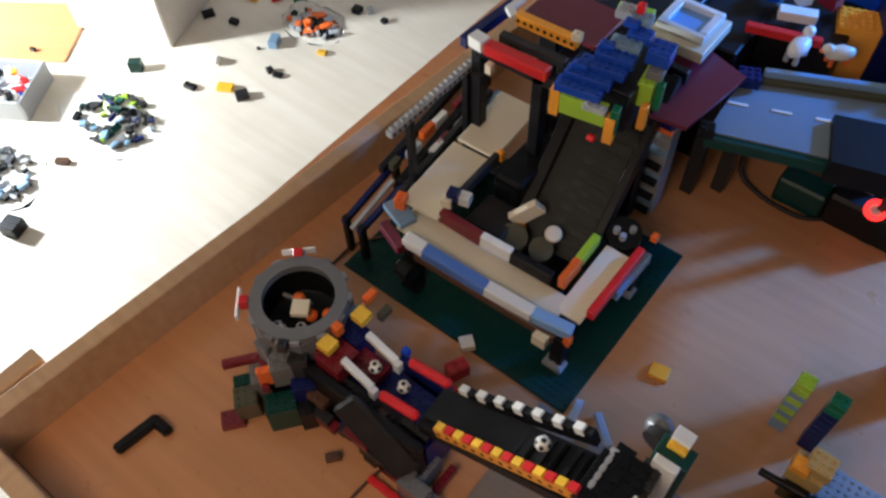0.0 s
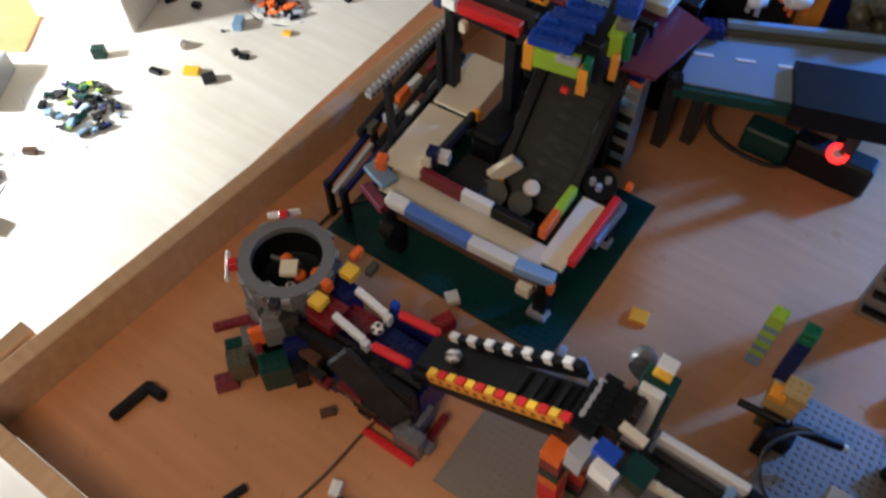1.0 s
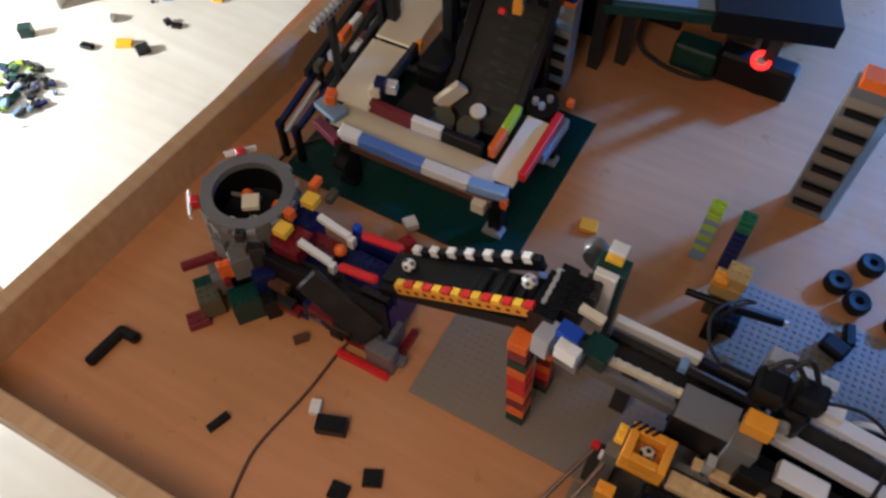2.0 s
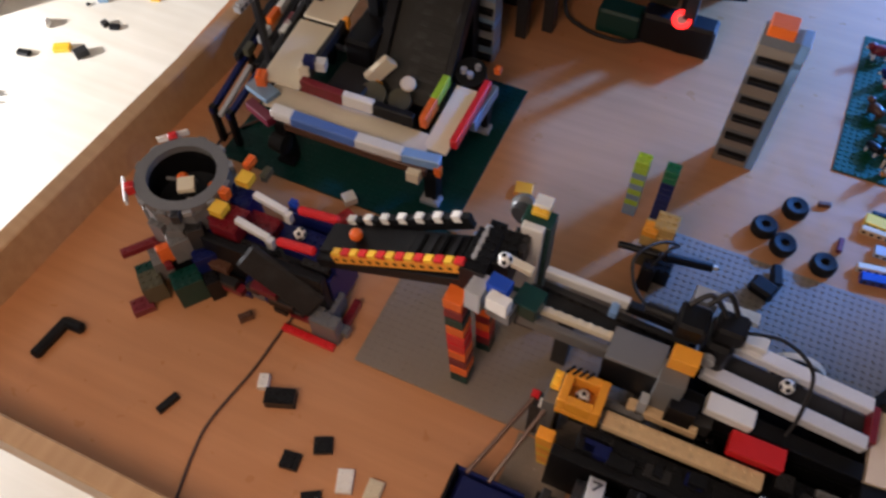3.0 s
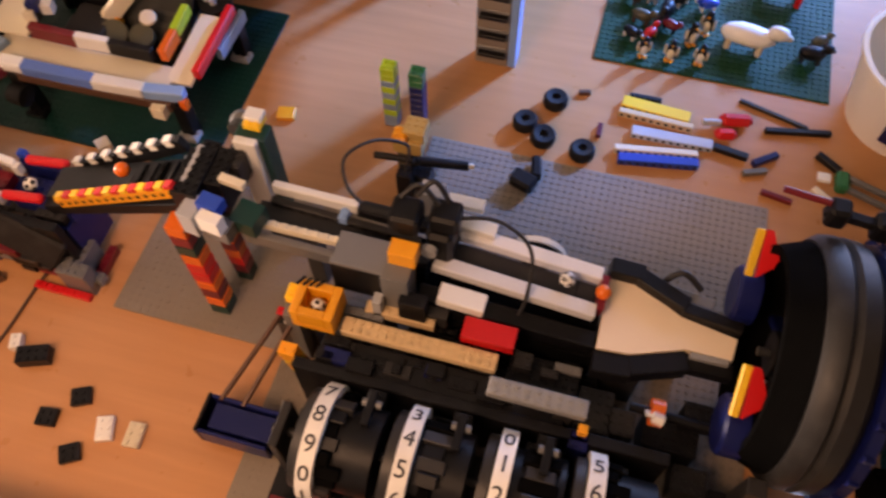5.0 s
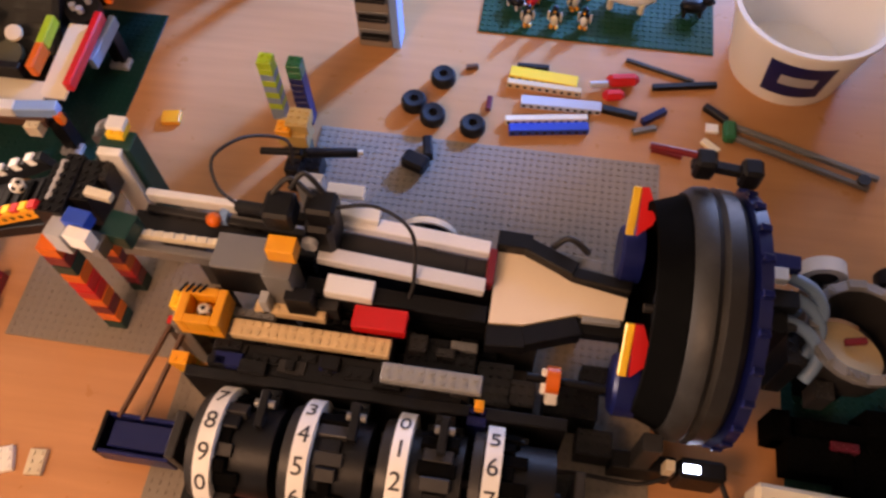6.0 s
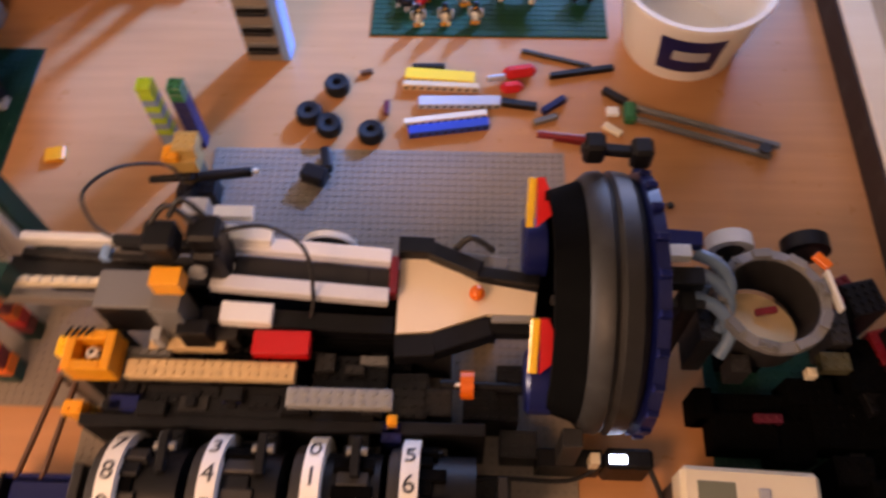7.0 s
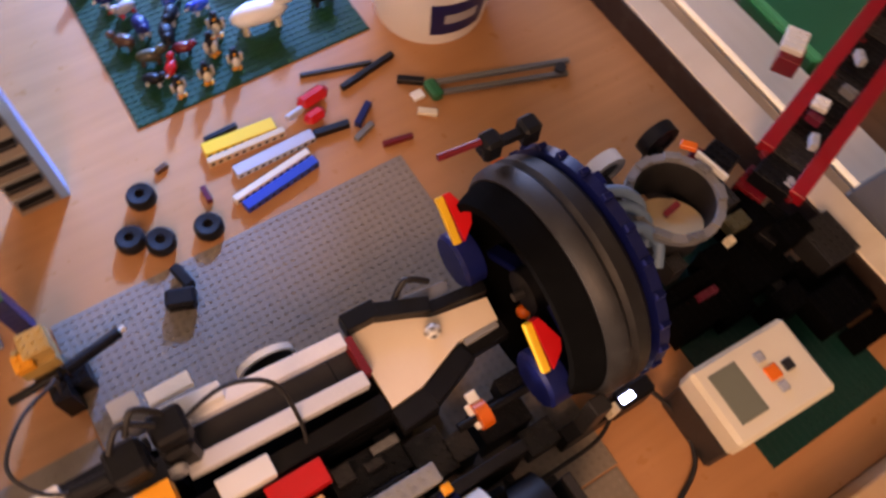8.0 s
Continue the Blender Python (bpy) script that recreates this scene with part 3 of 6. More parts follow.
# white rails to the funnel
for y, h in ((-0.188, 0.011), (-0.226, 0.011)):
    bar(track, "rail", SILVER, (0.068, y, 0.122), (0.216, y - 0.002, 0.104), 0.0135, h, label="glossy white beam rail")
bar(track, "bed", DGREY, (0.07, -0.207, 0.111), (0.216, -0.209, 0.093), 0.026, 0.005)
bar(track, "rail_block", WHITE, (0.065, -0.183, 0.132), (0.115, -0.184, 0.126), 0.014, 0.009, label="white tile")
bar(track, "rail_block", WHITE, (0.08, -0.252, 0.117), (0.122, -0.252, 0.113), 0.018, 0.012, label="white block")
bar(track, "stop", DKRED, (0.2155, -0.208, 0.1025), (0.2225, -0.208, 0.1015), 0.036, 0.014, label="dark red stop brick")
bar(track, "under_beam", BLACK, (0.06, -0.252, 0.102), (0.22, -0.25, 0.085), 0.016, 0.024)
for x in (0.09, 0.19):
    slab(track, "pillar", BLACK, (x - 0.008, x + 0.008), (-0.22, -0.196), (0.002, 0.098), 0.0008)
for x in (-0.06, 0.03):
    slab(track, "pillar", DGREY, (x - 0.008, x + 0.008), (-0.216, -0.2), (0.002, 0.105), 0.0008)
wheel = lathe(track, "half_wheel", WHITE, (0.155, -0.166, 0.073), (0, 1, 0), [(0.02, 0.0), (0.026, 0.0), (0.026, 0.006), (0.02, 0.006), (0.02, 0.0)], 28, "white plastic wheel rim")
lathe(wheel, "wheel_hub", BLACK, (0.155, -0.1675, 0.073), (0, 1, 0), [(0.0, 0.0), (0.023, 0.0), (0.023, 0.008), (0.0, 0.008)], 24)
slab(track, "wheel_bracket", DGREY, (0.15, 0.16), (-0.184, -0.154), (0.002, 0.07), 0.0008)
rod(track, "axle", DGREY, (0.16, -0.176, 0.08), (0.215, -0.176, 0.078), 0.003)

# Added black blocks put the shade under the track into solid shapes.
slab(track, "core", SHADEBLACK, (0.062, 0.222), (-0.262, -0.19), (0.002, 0.084), 0.001, "added black fill standing in for shade under the track")
slab(track, "core", SHADEBLACK, (0.0, 0.06), (-0.228, -0.19), (0.03, 0.098), 0.001, "added black fill standing in for shade under the track")
rnd = random.Random(21)
for k in range(18):
    brick(track, (BLACK, DGREY, BLACK, NAVY, GREY)[k % 5], 0.07 + 0.15 * rnd.random(), -0.268, 0.01 + 0.0096 * rnd.randrange(0, 7), rnd.choice((2, 3, 4)), 1.2, 0.0096, name="core_brick", studs=k % 2 == 0)

# grey sensor tower with black connectors on the track
sens = thing("sensor_tower", "grey and tan sensor tower with black plugs and cables", "sensor", 0.04, -0.25, 0.0)
for x, y, z, nx, ny, h, m in ((0.01, -0.246, 0.1, 6.2, 4.2, 0.044, BLACK), (0.045, -0.256, 0.09, 3, 3, 0.062, GREY), (0.048, -0.245, 0.152, 3, 2, 0.018, AMBER), (0.05, -0.272, 0.09, 8, 1.4, 0.01, TAN),
    (0.03, -0.272, 0.09, 1, 1.4, 0.03, LGREY), (0.0, -0.279, 0.086, 9, 1, 0.0096, GREY), (0.0, -0.235, 0.09, 4, 2, 0.034, BLACK), (0.062, -0.27, 0.1005, 3, 1.6, 0.03, BLACK), (0.08, -0.262, 0.086, 3, 2, 0.02, DGREY)):
    brick(sens, m, x, y, z, nx, ny, h, name="tower_brick", studs=h < 0.015)
for x in (-0.02, 0.03, 0.075):
    slab(sens, "pillar", DGREY, (x - 0.008, x + 0.008), (-0.27, -0.254), (0.002, 0.0858), 0.0006)
slab(sens, "motor", BLACK, (0.06, 0.084), (-0.225, -0.19), (0.115, 0.163), 0.004, "black motor block")
slab(sens, "plug", BLACK, (0.03, 0.056), (-0.232, -0.205), (0.166, 0.19), 0.003, "black cable plug")
slab(sens, "plug", BLACK, (0.062, 0.088), (-0.22, -0.196), (0.163, 0.184), 0.003, "black cable plug")
rod(sens, "plug_sleeve", BLACK, (0.03, -0.22, 0.178), (0.004, -0.216, 0.172), 0.0055)
slab(sens, "white_plate", WHITE, (0.066, 0.1), (-0.176, -0.164), (0.138, 0.145), 0.0006)
slab(sens, "plate_post", LGREY, (0.04, 0.062), (-0.176, -0.16), (0.1, 0.15), 0.0006)
lathe(sens, "eye_wheel", LGREY, (0.066, -0.2285, 0.15), (0, -1, 0), [(0.0, 0.0), (0.007, 0.0), (0.007, 0.006), (0.0, 0.006)], 16)
tube(sens, "cable", CABLE, [(0.086, -0.208, 0.176), (0.12, -0.2, 0.172), (0.15, -0.21, 0.155), (0.155, -0.235, 0.12), (0.15, -0.252, 0.098)], 0.0018, label="thin black cable")
tube(sens, "cable", CABLE, [(0.036, -0.21, 0.19), (0.05, -0.2, 0.2), (0.068, -0.205, 0.184)], 0.0024)
tube(sens, "cable", CABLE, [(0.05, -0.205, 0.192), (0.062, -0.196, 0.204), (0.076, -0.2, 0.184)], 0.0024)
tube(sens, "cable", CABLE, [(0.006, -0.216, 0.172), (-0.012, -0.208, 0.184), (-0.02, -0.188, 0.197), (-0.005, -0.158, 0.188), (0.012, -0.13, 0.155), (0.006, -0.1, 0.1), (-0.004, -0.09, 0.05)], 0.0016, label="looping thin black cable")
slab(sens, "block_top", GREY, (-0.0145, 0.0345), (-0.2625, -0.2295), (0.1441, 0.1475), 0.0006, "grey top plate")

# ---- funnel ----
fun = thing("ball_funnel", "cream tapering ball funnel between black sloped bricks", "funnel", 0.27, -0.22, 0.0)
bm = bmesh.new()
top = [(0.2235, -0.257), (0.2235, -0.184), (0.25, -0.185), (0.292, -0.206), (0.343, -0.214), (0.34, -0.236), (0.3, -0.236), (0.254, -0.254)]
lo = [bm.verts.new((x, y, 0.0885 - 0.04 * (x - 0.2235))) for x, y in top]
hi = [bm.verts.new((x, y, 0.0965 - 0.04 * (x - 0.2235))) for x, y in top]
bm.faces.new(hi), bm.faces.new(lo[::-1])
for i in range(len(top)):
    j = (i + 1) % len(top)
    bm.faces.new((lo[i], lo[j], hi[j], hi[i]))
bmesh.ops.recalc_face_normals(bm, faces=bm.faces)
part("chute_floor", bm, LITCREAM, fun, "smooth cream chute floor")
bar(fun, "side_wall", BLACK, (0.222, -0.178, 0.1), (0.253, -0.178, 0.098), 0.016, 0.02)
bar(fun, "side_wall", BLACK, (0.25, -0.18, 0.099), (0.294, -0.198, 0.097), 0.014, 0.018)
bar(fun, "side_wall", BLACK, (0.292, -0.2, 0.096), (0.345, -0.206, 0.094), 0.011, 0.014)
bar(fun, "side_wall", BLACK, (0.222, -0.268, 0.086), (0.256, -0.265, 0.085), 0.02, 0.018)
bar(fun, "side_wall", BLACK, (0.254, -0.2645, 0.0855), (0.302, -0.246, 0.083), 0.018, 0.018)
bar(fun, "side_wall", BLACK, (0.3, -0.2445, 0.0815), (0.343, -0.2435, 0.08), 0.014, 0.014)
bar(fun, "curved_panel", GREY, (0.278, -0.186, 0.092), (0.318, -0.19, 0.09), 0.014, 0.014, label="grey panel")
bar(fun, "lip", MGREY, (0.304, -0.2395, 0.0885), (0.338, -0.2385, 0.0885), 0.006, 0.008)
tube(fun, "hose", DGREY, [(0.268, -0.18, 0.095), (0.285, -0.172, 0.112), (0.305, -0.178, 0.1)], 0.003)
for x in (0.235, 0.3):
    slab(fun, "pillar", BLACK, (x - 0.01, x + 0.01), (-0.226, -0.208), (0.002, 0.0878 if x < 0.25 else 0.085), 0.0006)
slab(fun, "under_block", DGREY, (0.225, 0.27), (-0.262, -0.235), (0.002, 0.06), 0.0008)

# ---- large lifting hoop with a tyre band and blue flange ----
hoop = thing("lifting_hoop", "upright hoop wheel with a worn tyre band and blue flange", "wheel", 0.39, -0.235, 0.0)
HO = Vector((0.352, -0.235, 0.121))
lathe(hoop, "tyre_band", TYRE, HO + Vector((0.02, 0, 0)), (1, 0, 0), [(0.09, 0.0), (0.1, -0.002), (0.106, 0.005), (0.107, 0.014), (0.1035, 0.018), (0.107, 0.022), (0.106, 0.034), (0.1, 0.04), (0.09, 0.04), (0.09, 0.0)], 56, "worn dark tyre band")
# Black cone stands in for the hoop's unlit inside.
lathe(hoop, "inner_rim", SHADEBLACK, HO, (1, 0, 0), [(0.083, -0.006), (0.09, -0.006), (0.0985, 0.018), (0.0905, 0.021), (0.0905, 0.06), (0.083, 0.06), (0.083, -0.006)], 48)
flange = lathe(hoop, "flange", FLANGE, HO + Vector((0.061, 0, 0)), (1, 0, 0), [(0.06, 0.0), (0.1, 0.0), (0.106, 0.002), (0.107, 0.011), (0.1, 0.013), (0.06, 0.013), (0.06, 0.0)], 48, "dark blue plastic flange")
for k in range(24):
    a = radians(15 * k)
    bar(flange, "cleat", FLANGE, HO + Vector((0.063, 0.106 * math.cos(a), 0.108 * math.sin(a))), HO + Vector((0.072, 0.106 * math.cos(a), 0.106 * math.sin(a))), 0.006, 0.006)
lathe(hoop, "hub", BLACK, HO + Vector((0.01, 0, 0)), (1, 0, 0), [(0.0, 0.0), (0.02, 0.0), (0.02, 0.05), (0.0, 0.05)], 20)
for k in range(6):
    a = radians(60 * k + 20)
    bar(hoop, "spoke", NAVY if k % 2 else BLACK, HO + Vector((0.03, 0.015 * math.cos(a), 0.015 * math.sin(a))), HO + Vector((0.03, 0.084 * math.cos(a), 0.084 * math.sin(a))), 0.014, 0.008)
rod(hoop, "axle", DGREY, HO + Vector((0.0, 0, 0)), HO + Vector((0.125, 0, 0)), 0.004)
for yc, p, q in ((-0.176, (-0.14, 0.16), (-0.176, 0.138)), (-0.3, (-0.268, 0.158), (-0.304, 0.136))):
    lathe(hoop, "blue_disc", NAVY, (0.33, yc, 0.106), (1, 0, 0), [(0.0, 0.0), (0.023, 0.0), (0.026, 0.003), (0.026, 0.02), (0.0, 0.02)], 24, "dark blue round brick")
    bar(hoop, "paddle", YEL, (0.336, *p), (0.334, *q), 0.007, 0.006, label="yellow plate of the paddle")
    d = Vector((0, q[0] - p[0], q[1] - p[1]))
    up = Vector((0, -d.z, d.y)).normalized() * (-0.004 if d.y > 0 else 0.004)
    bm = bmesh.new()
    mid = Vector((0.3395, *p))
    tri = [mid, mid + Vector((0.006, 0, 0)), mid + Vector((0.0155, 0, 0)) + d * 0.55, mid + Vector((0.012, 0, 0)) + d * 0.75, mid + d]
    lo, hi = [bm.verts.new(v - up) for v in tri], [bm.verts.new(v + up) for v in tri]
    bm.faces.new(lo), bm.faces.new(hi[::-1])
    for i in range(5):
        bm.faces.new((lo[i], hi[i], hi[(i + 1) % 5], lo[(i + 1) % 5]))
    bmesh.ops.recalc_face_normals(bm, faces=bm.faces)
    part("paddle_slope", bm, RED, hoop, "red slope brick")
for dx, dz in ((0.012, 0.0), (0.05, -0.006)):
    slab(hoop, "pin_block", BLACK, (0.368 + dx - 0.0085, 0.368 + dx + 0.0085), (-0.151, -0.133), (0.194 + dz, 0.217 + dz), 0.003)
bar(hoop, "pin_bar", BLACK, (0.37, -0.142, 0.206), (0.418, -0.142, 0.2), 0.008, 0.008)
rod(hoop, "red_axle", DKRED, (0.335, -0.136, 0.214), (0.372, -0.14, 0.214), 0.003)
slab(hoop, "stand", BLACK, (0.4, 0.47), (-0.25, -0.22), (0.0, 0.012), 0.001)
slab(hoop, "stand_post", BLACK, (0.455, 0.468), (-0.245, -0.225), (0.012, 0.13), 0.001)
slab(hoop, "front_stand", BLACK, (0.345, 0.4), (-0.35, -0.335), (0.002, 0.04), 0.001)
slab(hoop, "front_stand_post", DGREY, (0.36, 0.376), (-0.35, -0.335), (0.04, 0.1), 0.001)
slab(hoop, "peg", CREAM, (0.387, 0.395), (-0.352, -0.343), (0.04, 0.06), 0.0006, "cream peg")
bar(hoop, "arm", NAVY, (0.428, -0.185, 0.142), (0.475, -0.188, 0.142), 0.014, 0.01)
bar(hoop, "arm_tile", WHITE, (0.436, -0.2, 0.143), (0.464, -0.2, 0.143), 0.012, 0.01, label="white tile")
bar(hoop, "arm", BLACK, (0.428, -0.218, 0.132), (0.475, -0.218, 0.132), 0.016, 0.014)

# ---- crank drive that spins between funnel and counter ----
drive = thing("drive_block", "black gear drive beside the hoop", "gear box", 0.3, -0.29, 0.0)
for x, y, z, nx, ny, h, m in ((0.305, -0.3, 0.002, 6, 4, 0.05, BLACK), (0.26, -0.305, 0.002, 3, 3, 0.06, DGREY), (0.325, -0.285, 0.05, 4, 2, 0.03, BLACK), (0.24, -0.325, 0.002, 2, 2, 0.04, BROWN), (0.33, -0.33, 0.002, 4, 3, 0.03, DGREY)):
    brick(drive, m, x, y, z, nx, ny, h, name="drive_brick")
rod(drive, "drive_shaft", BLACK, (0.262, -0.297, 0.085), (0.335, -0.297, 0.08), 0.004)

crank = thing("spinning_crank", "small orange and white crank spinning on its shaft", "crank", 0.284, -0.297, 0.085)
rod(crank, "crank_disc", ORANGE, (0.279, -0.297, 0.085), (0.29, -0.297, 0.085), 0.012, 16, "orange disc")
bar(crank, "crank_arm", WHITE, (0.2845, -0.297, 0.087), (0.2846, -0.2965, 0.106), 0.01, 0.008, label="white crank arm")
bar(crank, "crank_arm", WHITE, (0.2785, -0.297, 0.076), (0.2785, -0.2965, 0.098), 0.008, 0.003, label="white stripe")

# ---- round bowl gauge ----
bowl = thing("catch_bowl", "round grey catch bowl with a tan floor and red pointer", "ball machine", 0.53, -0.232, 0.0)
GC = Vector((0.535, -0.228, 0.0))
ring = lathe(bowl, "bowl_ring", BOWLGREY, GC + Vector((0, 0, 0.108)), (0, 0, 1), [(0.0385, 0.0), (0.045, 0.0), (0.047, 0.003), (0.047, 0.01), (0.0385, 0.011), (0.0385, 0.0)], 24, "grey segmented ring")
lathe(bowl, "bowl_wall", DGREY, GC + Vector((0, 0, 0.07)), (0, 0, 1), [(0.0382, 0.045), (0.041, 0.045), (0.041, 0.0), (0.035, -0.004), (0.035, 0.0), (0.0382, 0.045)], 32)
lathe(bowl, "bowl_floor", TAN, GC + Vector((-0.006, -0.01, 0.096)), (0.25, 0.35, 1), [(0.0, 0.003), (0.03, 0.003), (0.031, 0.0), (0.0, -0.002)], 28, "tan round dish")
bar(bowl, "pointer", DKRED, (GC.x - 0.012, GC.y - 0.006, 0.104), (GC.x + 0.006, GC.y - 0.003, 0.106), 0.006, 0.005, label="red pointer")
for k in range(9):
    a = radians(40 * k + 15)
    brick(ring, BOWLGREY if k % 3 else GREY, GC.x + 0.0425 * math.cos(a), GC.y + 0.0425 * math.sin(a), 0.1185, 2, 1, 0.0032, rz=40 * k + 105, name="ring_plate", studs=k % 3 == 0)
# Many blocks are added; sheenless black on them stands in for shade here.
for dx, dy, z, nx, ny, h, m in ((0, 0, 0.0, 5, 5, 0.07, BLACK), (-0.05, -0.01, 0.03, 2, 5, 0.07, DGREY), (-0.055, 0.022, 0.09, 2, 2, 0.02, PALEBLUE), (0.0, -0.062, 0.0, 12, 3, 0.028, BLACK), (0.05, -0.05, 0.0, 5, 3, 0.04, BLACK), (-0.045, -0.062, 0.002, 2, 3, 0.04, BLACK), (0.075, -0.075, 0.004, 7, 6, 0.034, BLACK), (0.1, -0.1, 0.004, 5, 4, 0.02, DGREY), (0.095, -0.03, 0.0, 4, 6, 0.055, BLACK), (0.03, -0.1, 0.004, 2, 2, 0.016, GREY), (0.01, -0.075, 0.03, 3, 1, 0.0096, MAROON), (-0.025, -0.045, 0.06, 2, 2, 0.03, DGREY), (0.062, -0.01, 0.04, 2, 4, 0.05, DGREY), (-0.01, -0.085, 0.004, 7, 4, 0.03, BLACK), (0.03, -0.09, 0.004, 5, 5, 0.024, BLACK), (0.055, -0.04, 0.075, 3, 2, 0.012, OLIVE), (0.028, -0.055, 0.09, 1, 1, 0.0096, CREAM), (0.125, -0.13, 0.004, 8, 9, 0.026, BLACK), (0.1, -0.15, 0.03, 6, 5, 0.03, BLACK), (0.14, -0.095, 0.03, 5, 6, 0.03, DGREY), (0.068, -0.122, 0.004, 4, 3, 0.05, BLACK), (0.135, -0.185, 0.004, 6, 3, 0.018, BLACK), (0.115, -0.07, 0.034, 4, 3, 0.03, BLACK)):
    brick(bowl, SHADEBLACK if m is BLACK else m, GC.x + dx, GC.y + dy, z, nx, ny, h, name="foot_brick")
for y, z in ((-0.205, 0.13), (-0.218, 0.122), (-0.238, 0.115)):
    tube(bowl, "hose", PALEBLUE, [(0.47, y + 0.01, z + 0.004), (0.488, y, z + 0.004), (0.5, y - 0.014, z - 0.01), (0.492, y - 0.03, z - 0.025)], 0.0055, 10, "grey-blue ribbed hose")
for x, m in ((0.52, WHITE), (0.588, BLACK)):
    wheel = lathe(bowl, "side_wheel", m, (x, -0.162, 0.078), (0, 1, 0), [(0.013, 0.0), (0.021, 0.0), (0.021, 0.014), (0.013, 0.014), (0.013, 0.0)], 24, "plastic wheel")
    lathe(wheel, "wheel_hub", DGREY, (x, -0.16, 0.078), (0, 1, 0), [(0.0, 0.0), (0.0135, 0.0), (0.0135, 0.01), (0.0, 0.01)], 20)
    slab(bowl, "wheel_bracket", DGREY, (x - 0.004, x + 0.004), (-0.2, -0.15), (0.0, 0.07), 0.0006)
bar(bowl, "edge_tile", WHITE, (GC.x + 0.046, GC.y + 0.026, 0.12), (GC.x + 0.052, GC.y - 0.01, 0.12), 0.003, 0.01, label="white edge tile")
bar(bowl, "edge_tile", ORANGE, (GC.x + 0.04, GC.y + 0.042, 0.12), (GC.x + 0.05, GC.y + 0.03, 0.12), 0.008, 0.006)

# ---- computer brick ----
comp = thing("computer_brick", "pale programmable computer brick with a grey screen and orange button", "controller", 0.51, -0.395, 0.0)
CM = pose(0.5025, -0.397, 0.0, 0, 0, -2)
bm = bmesh.new()
add_box(bm, -0.053, 0.053, -0.037, 0.037, 0.058, 0.092, 0.004)
case = part("case", bm, CREAM, comp, "warm white case", CM)
bm = bmesh.new()
add_box(bm, -0.051, 0.051, -0.035, 0.035, 0.0, 0.0575, 0.003)
part("battery_case", bm, DGREY, comp, "dark lower case", CM)
bm = bmesh.new()
add_box(bm, -0.041, -0.012, -0.022, 0.025, 0.0915, 0.0928, 0.0004)
part("screen", bm, SCREEN, case, "grey-green display", CM)
for dx, dy, m, w in ((0.011, 0.001, ORANGE, 0.0065), (0.027, 0.0, DGREY, 0.005), (0.009, 0.017, LGREY, 0.0045), (0.011, -0.013, LGREY, 0.0045)):
    bm = bmesh.new()
    add_box(bm, dx - w, dx + w, dy - w, dy + w, 0.0915, 0.0945, 0.001)
    part("button", bm, m, case, "", CM)
plug = thing("cable_plug", "black cable plug with a small glowing blue light", "plug", 0.41, -0.345, 0.0)
body = slab(plug, "plug_body", BLACK, (0.402, 0.442), (-0.352, -0.334), (0.0, 0.045), 0.003)
slab(body, "indicator", LED, (0.405, 0.419), (-0.348, -0.341), (0.0452, 0.047), 0.0005, "glowing blue-white light")
tube(plug, "lead", CABLE, [(0.44, -0.345, 0.03), (0.455, -0.38, 0.012), (0.445, -0.42, 0.006), (0.41, -0.44, 0.004)], 0.0025)
tube(plug, "lead", CABLE, [(0.404, -0.344, 0.03), (0.37, -0.36, 0.03), (0.3, -0.365, 0.05), (0.26, -0.385, 0.055)], 0.002)

# ---- counter with four number drums ----
count = thing("number_counter", "black counter with four number drums in paper strips", "counter", 0.12, -0.39, 0.0)
DY, DZ, DR = -0.392, 0.071, 0.05
for k, (x, first) in enumerate(((0.017, 7), (0.093, 3), (0.17, 0), (0.243, 5))):
    core = rod(count, "drum", BLACK, (x - 0.004, DY, DZ), (x + 0.05, DY, DZ), DR - 0.012, 28)
    for i in range(22):
        a = radians(16.4 * i + 7 * k)
        w = 0.01 + 0.007 * ((i * 5 + k) % 4)
        c = Vector((0, math.sin(a), math.cos(a)))
        o = Vector((x + 0.012 + 0.009 * ((i * 3 + k) % 3), DY, DZ)) + c * (DR - 0.0125)
        m = Matrix((Vector((1, 0, 0)), Vector((0, math.cos(a), -math.sin(a))), c)).transposed().to_4x4()
        bm = bmesh.new()
        add_box(bm, -w / 2, w / 2, -0.0055, 0.0055, 0, 0.004 + 0.002 * (i % 3), 0.0008)
        part("drum_lug", bm, (SHADEBLACK, BLACK, DGREY, SHADEBLACK, SHADEBLACK)[(i + k) % 5], core, "", Matrix.Translation(o) @ m)
    drum = rod(count, "strip_wheel", PAPER, (x - 0.0068, DY, DZ), (x + 0.0068, DY, DZ), DR, 40, "wheel wrapped in a white paper strip")
    lathe(count, "drum_flange", DGREY, (x - 0.0165, DY, DZ), (1, 0, 0), [(0.0, 0.0), (DR - 0.007, 0.0), (DR - 0.006, 0.008), (0.0, 0.008)], 28)
    for i in range(10):
        a = radians((34 if k == 3 else 38) - 29 * i)
        curve = bpy.data.curves.new("number", "FONT")
        curve.body, curve.size, curve.extrude, curve.align_x, curve.align_y = str((first + i) % 10), 0.0205, 0.0001, "CENTER", "CENTER"
        curve.materials.append(INK)
        c = Vector((x, DY + (DR + 0.0004) * math.sin(a), DZ + (DR + 0.0004) * math.cos(a)))
        up = Vector((0, math.cos(a), -math.sin(a)))
        out = Vector((0, math.sin(a), math.cos(a)))
        m = Matrix((Vector((1, 0, 0)), up, out)).transposed().to_4x4()
        settle(new("printed_number", curve), drum, Matrix.Translation(c) @ m)
rod(count, "axle", DGREY, (-0.03, DY, DZ), (0.3, DY, DZ), 0.004)
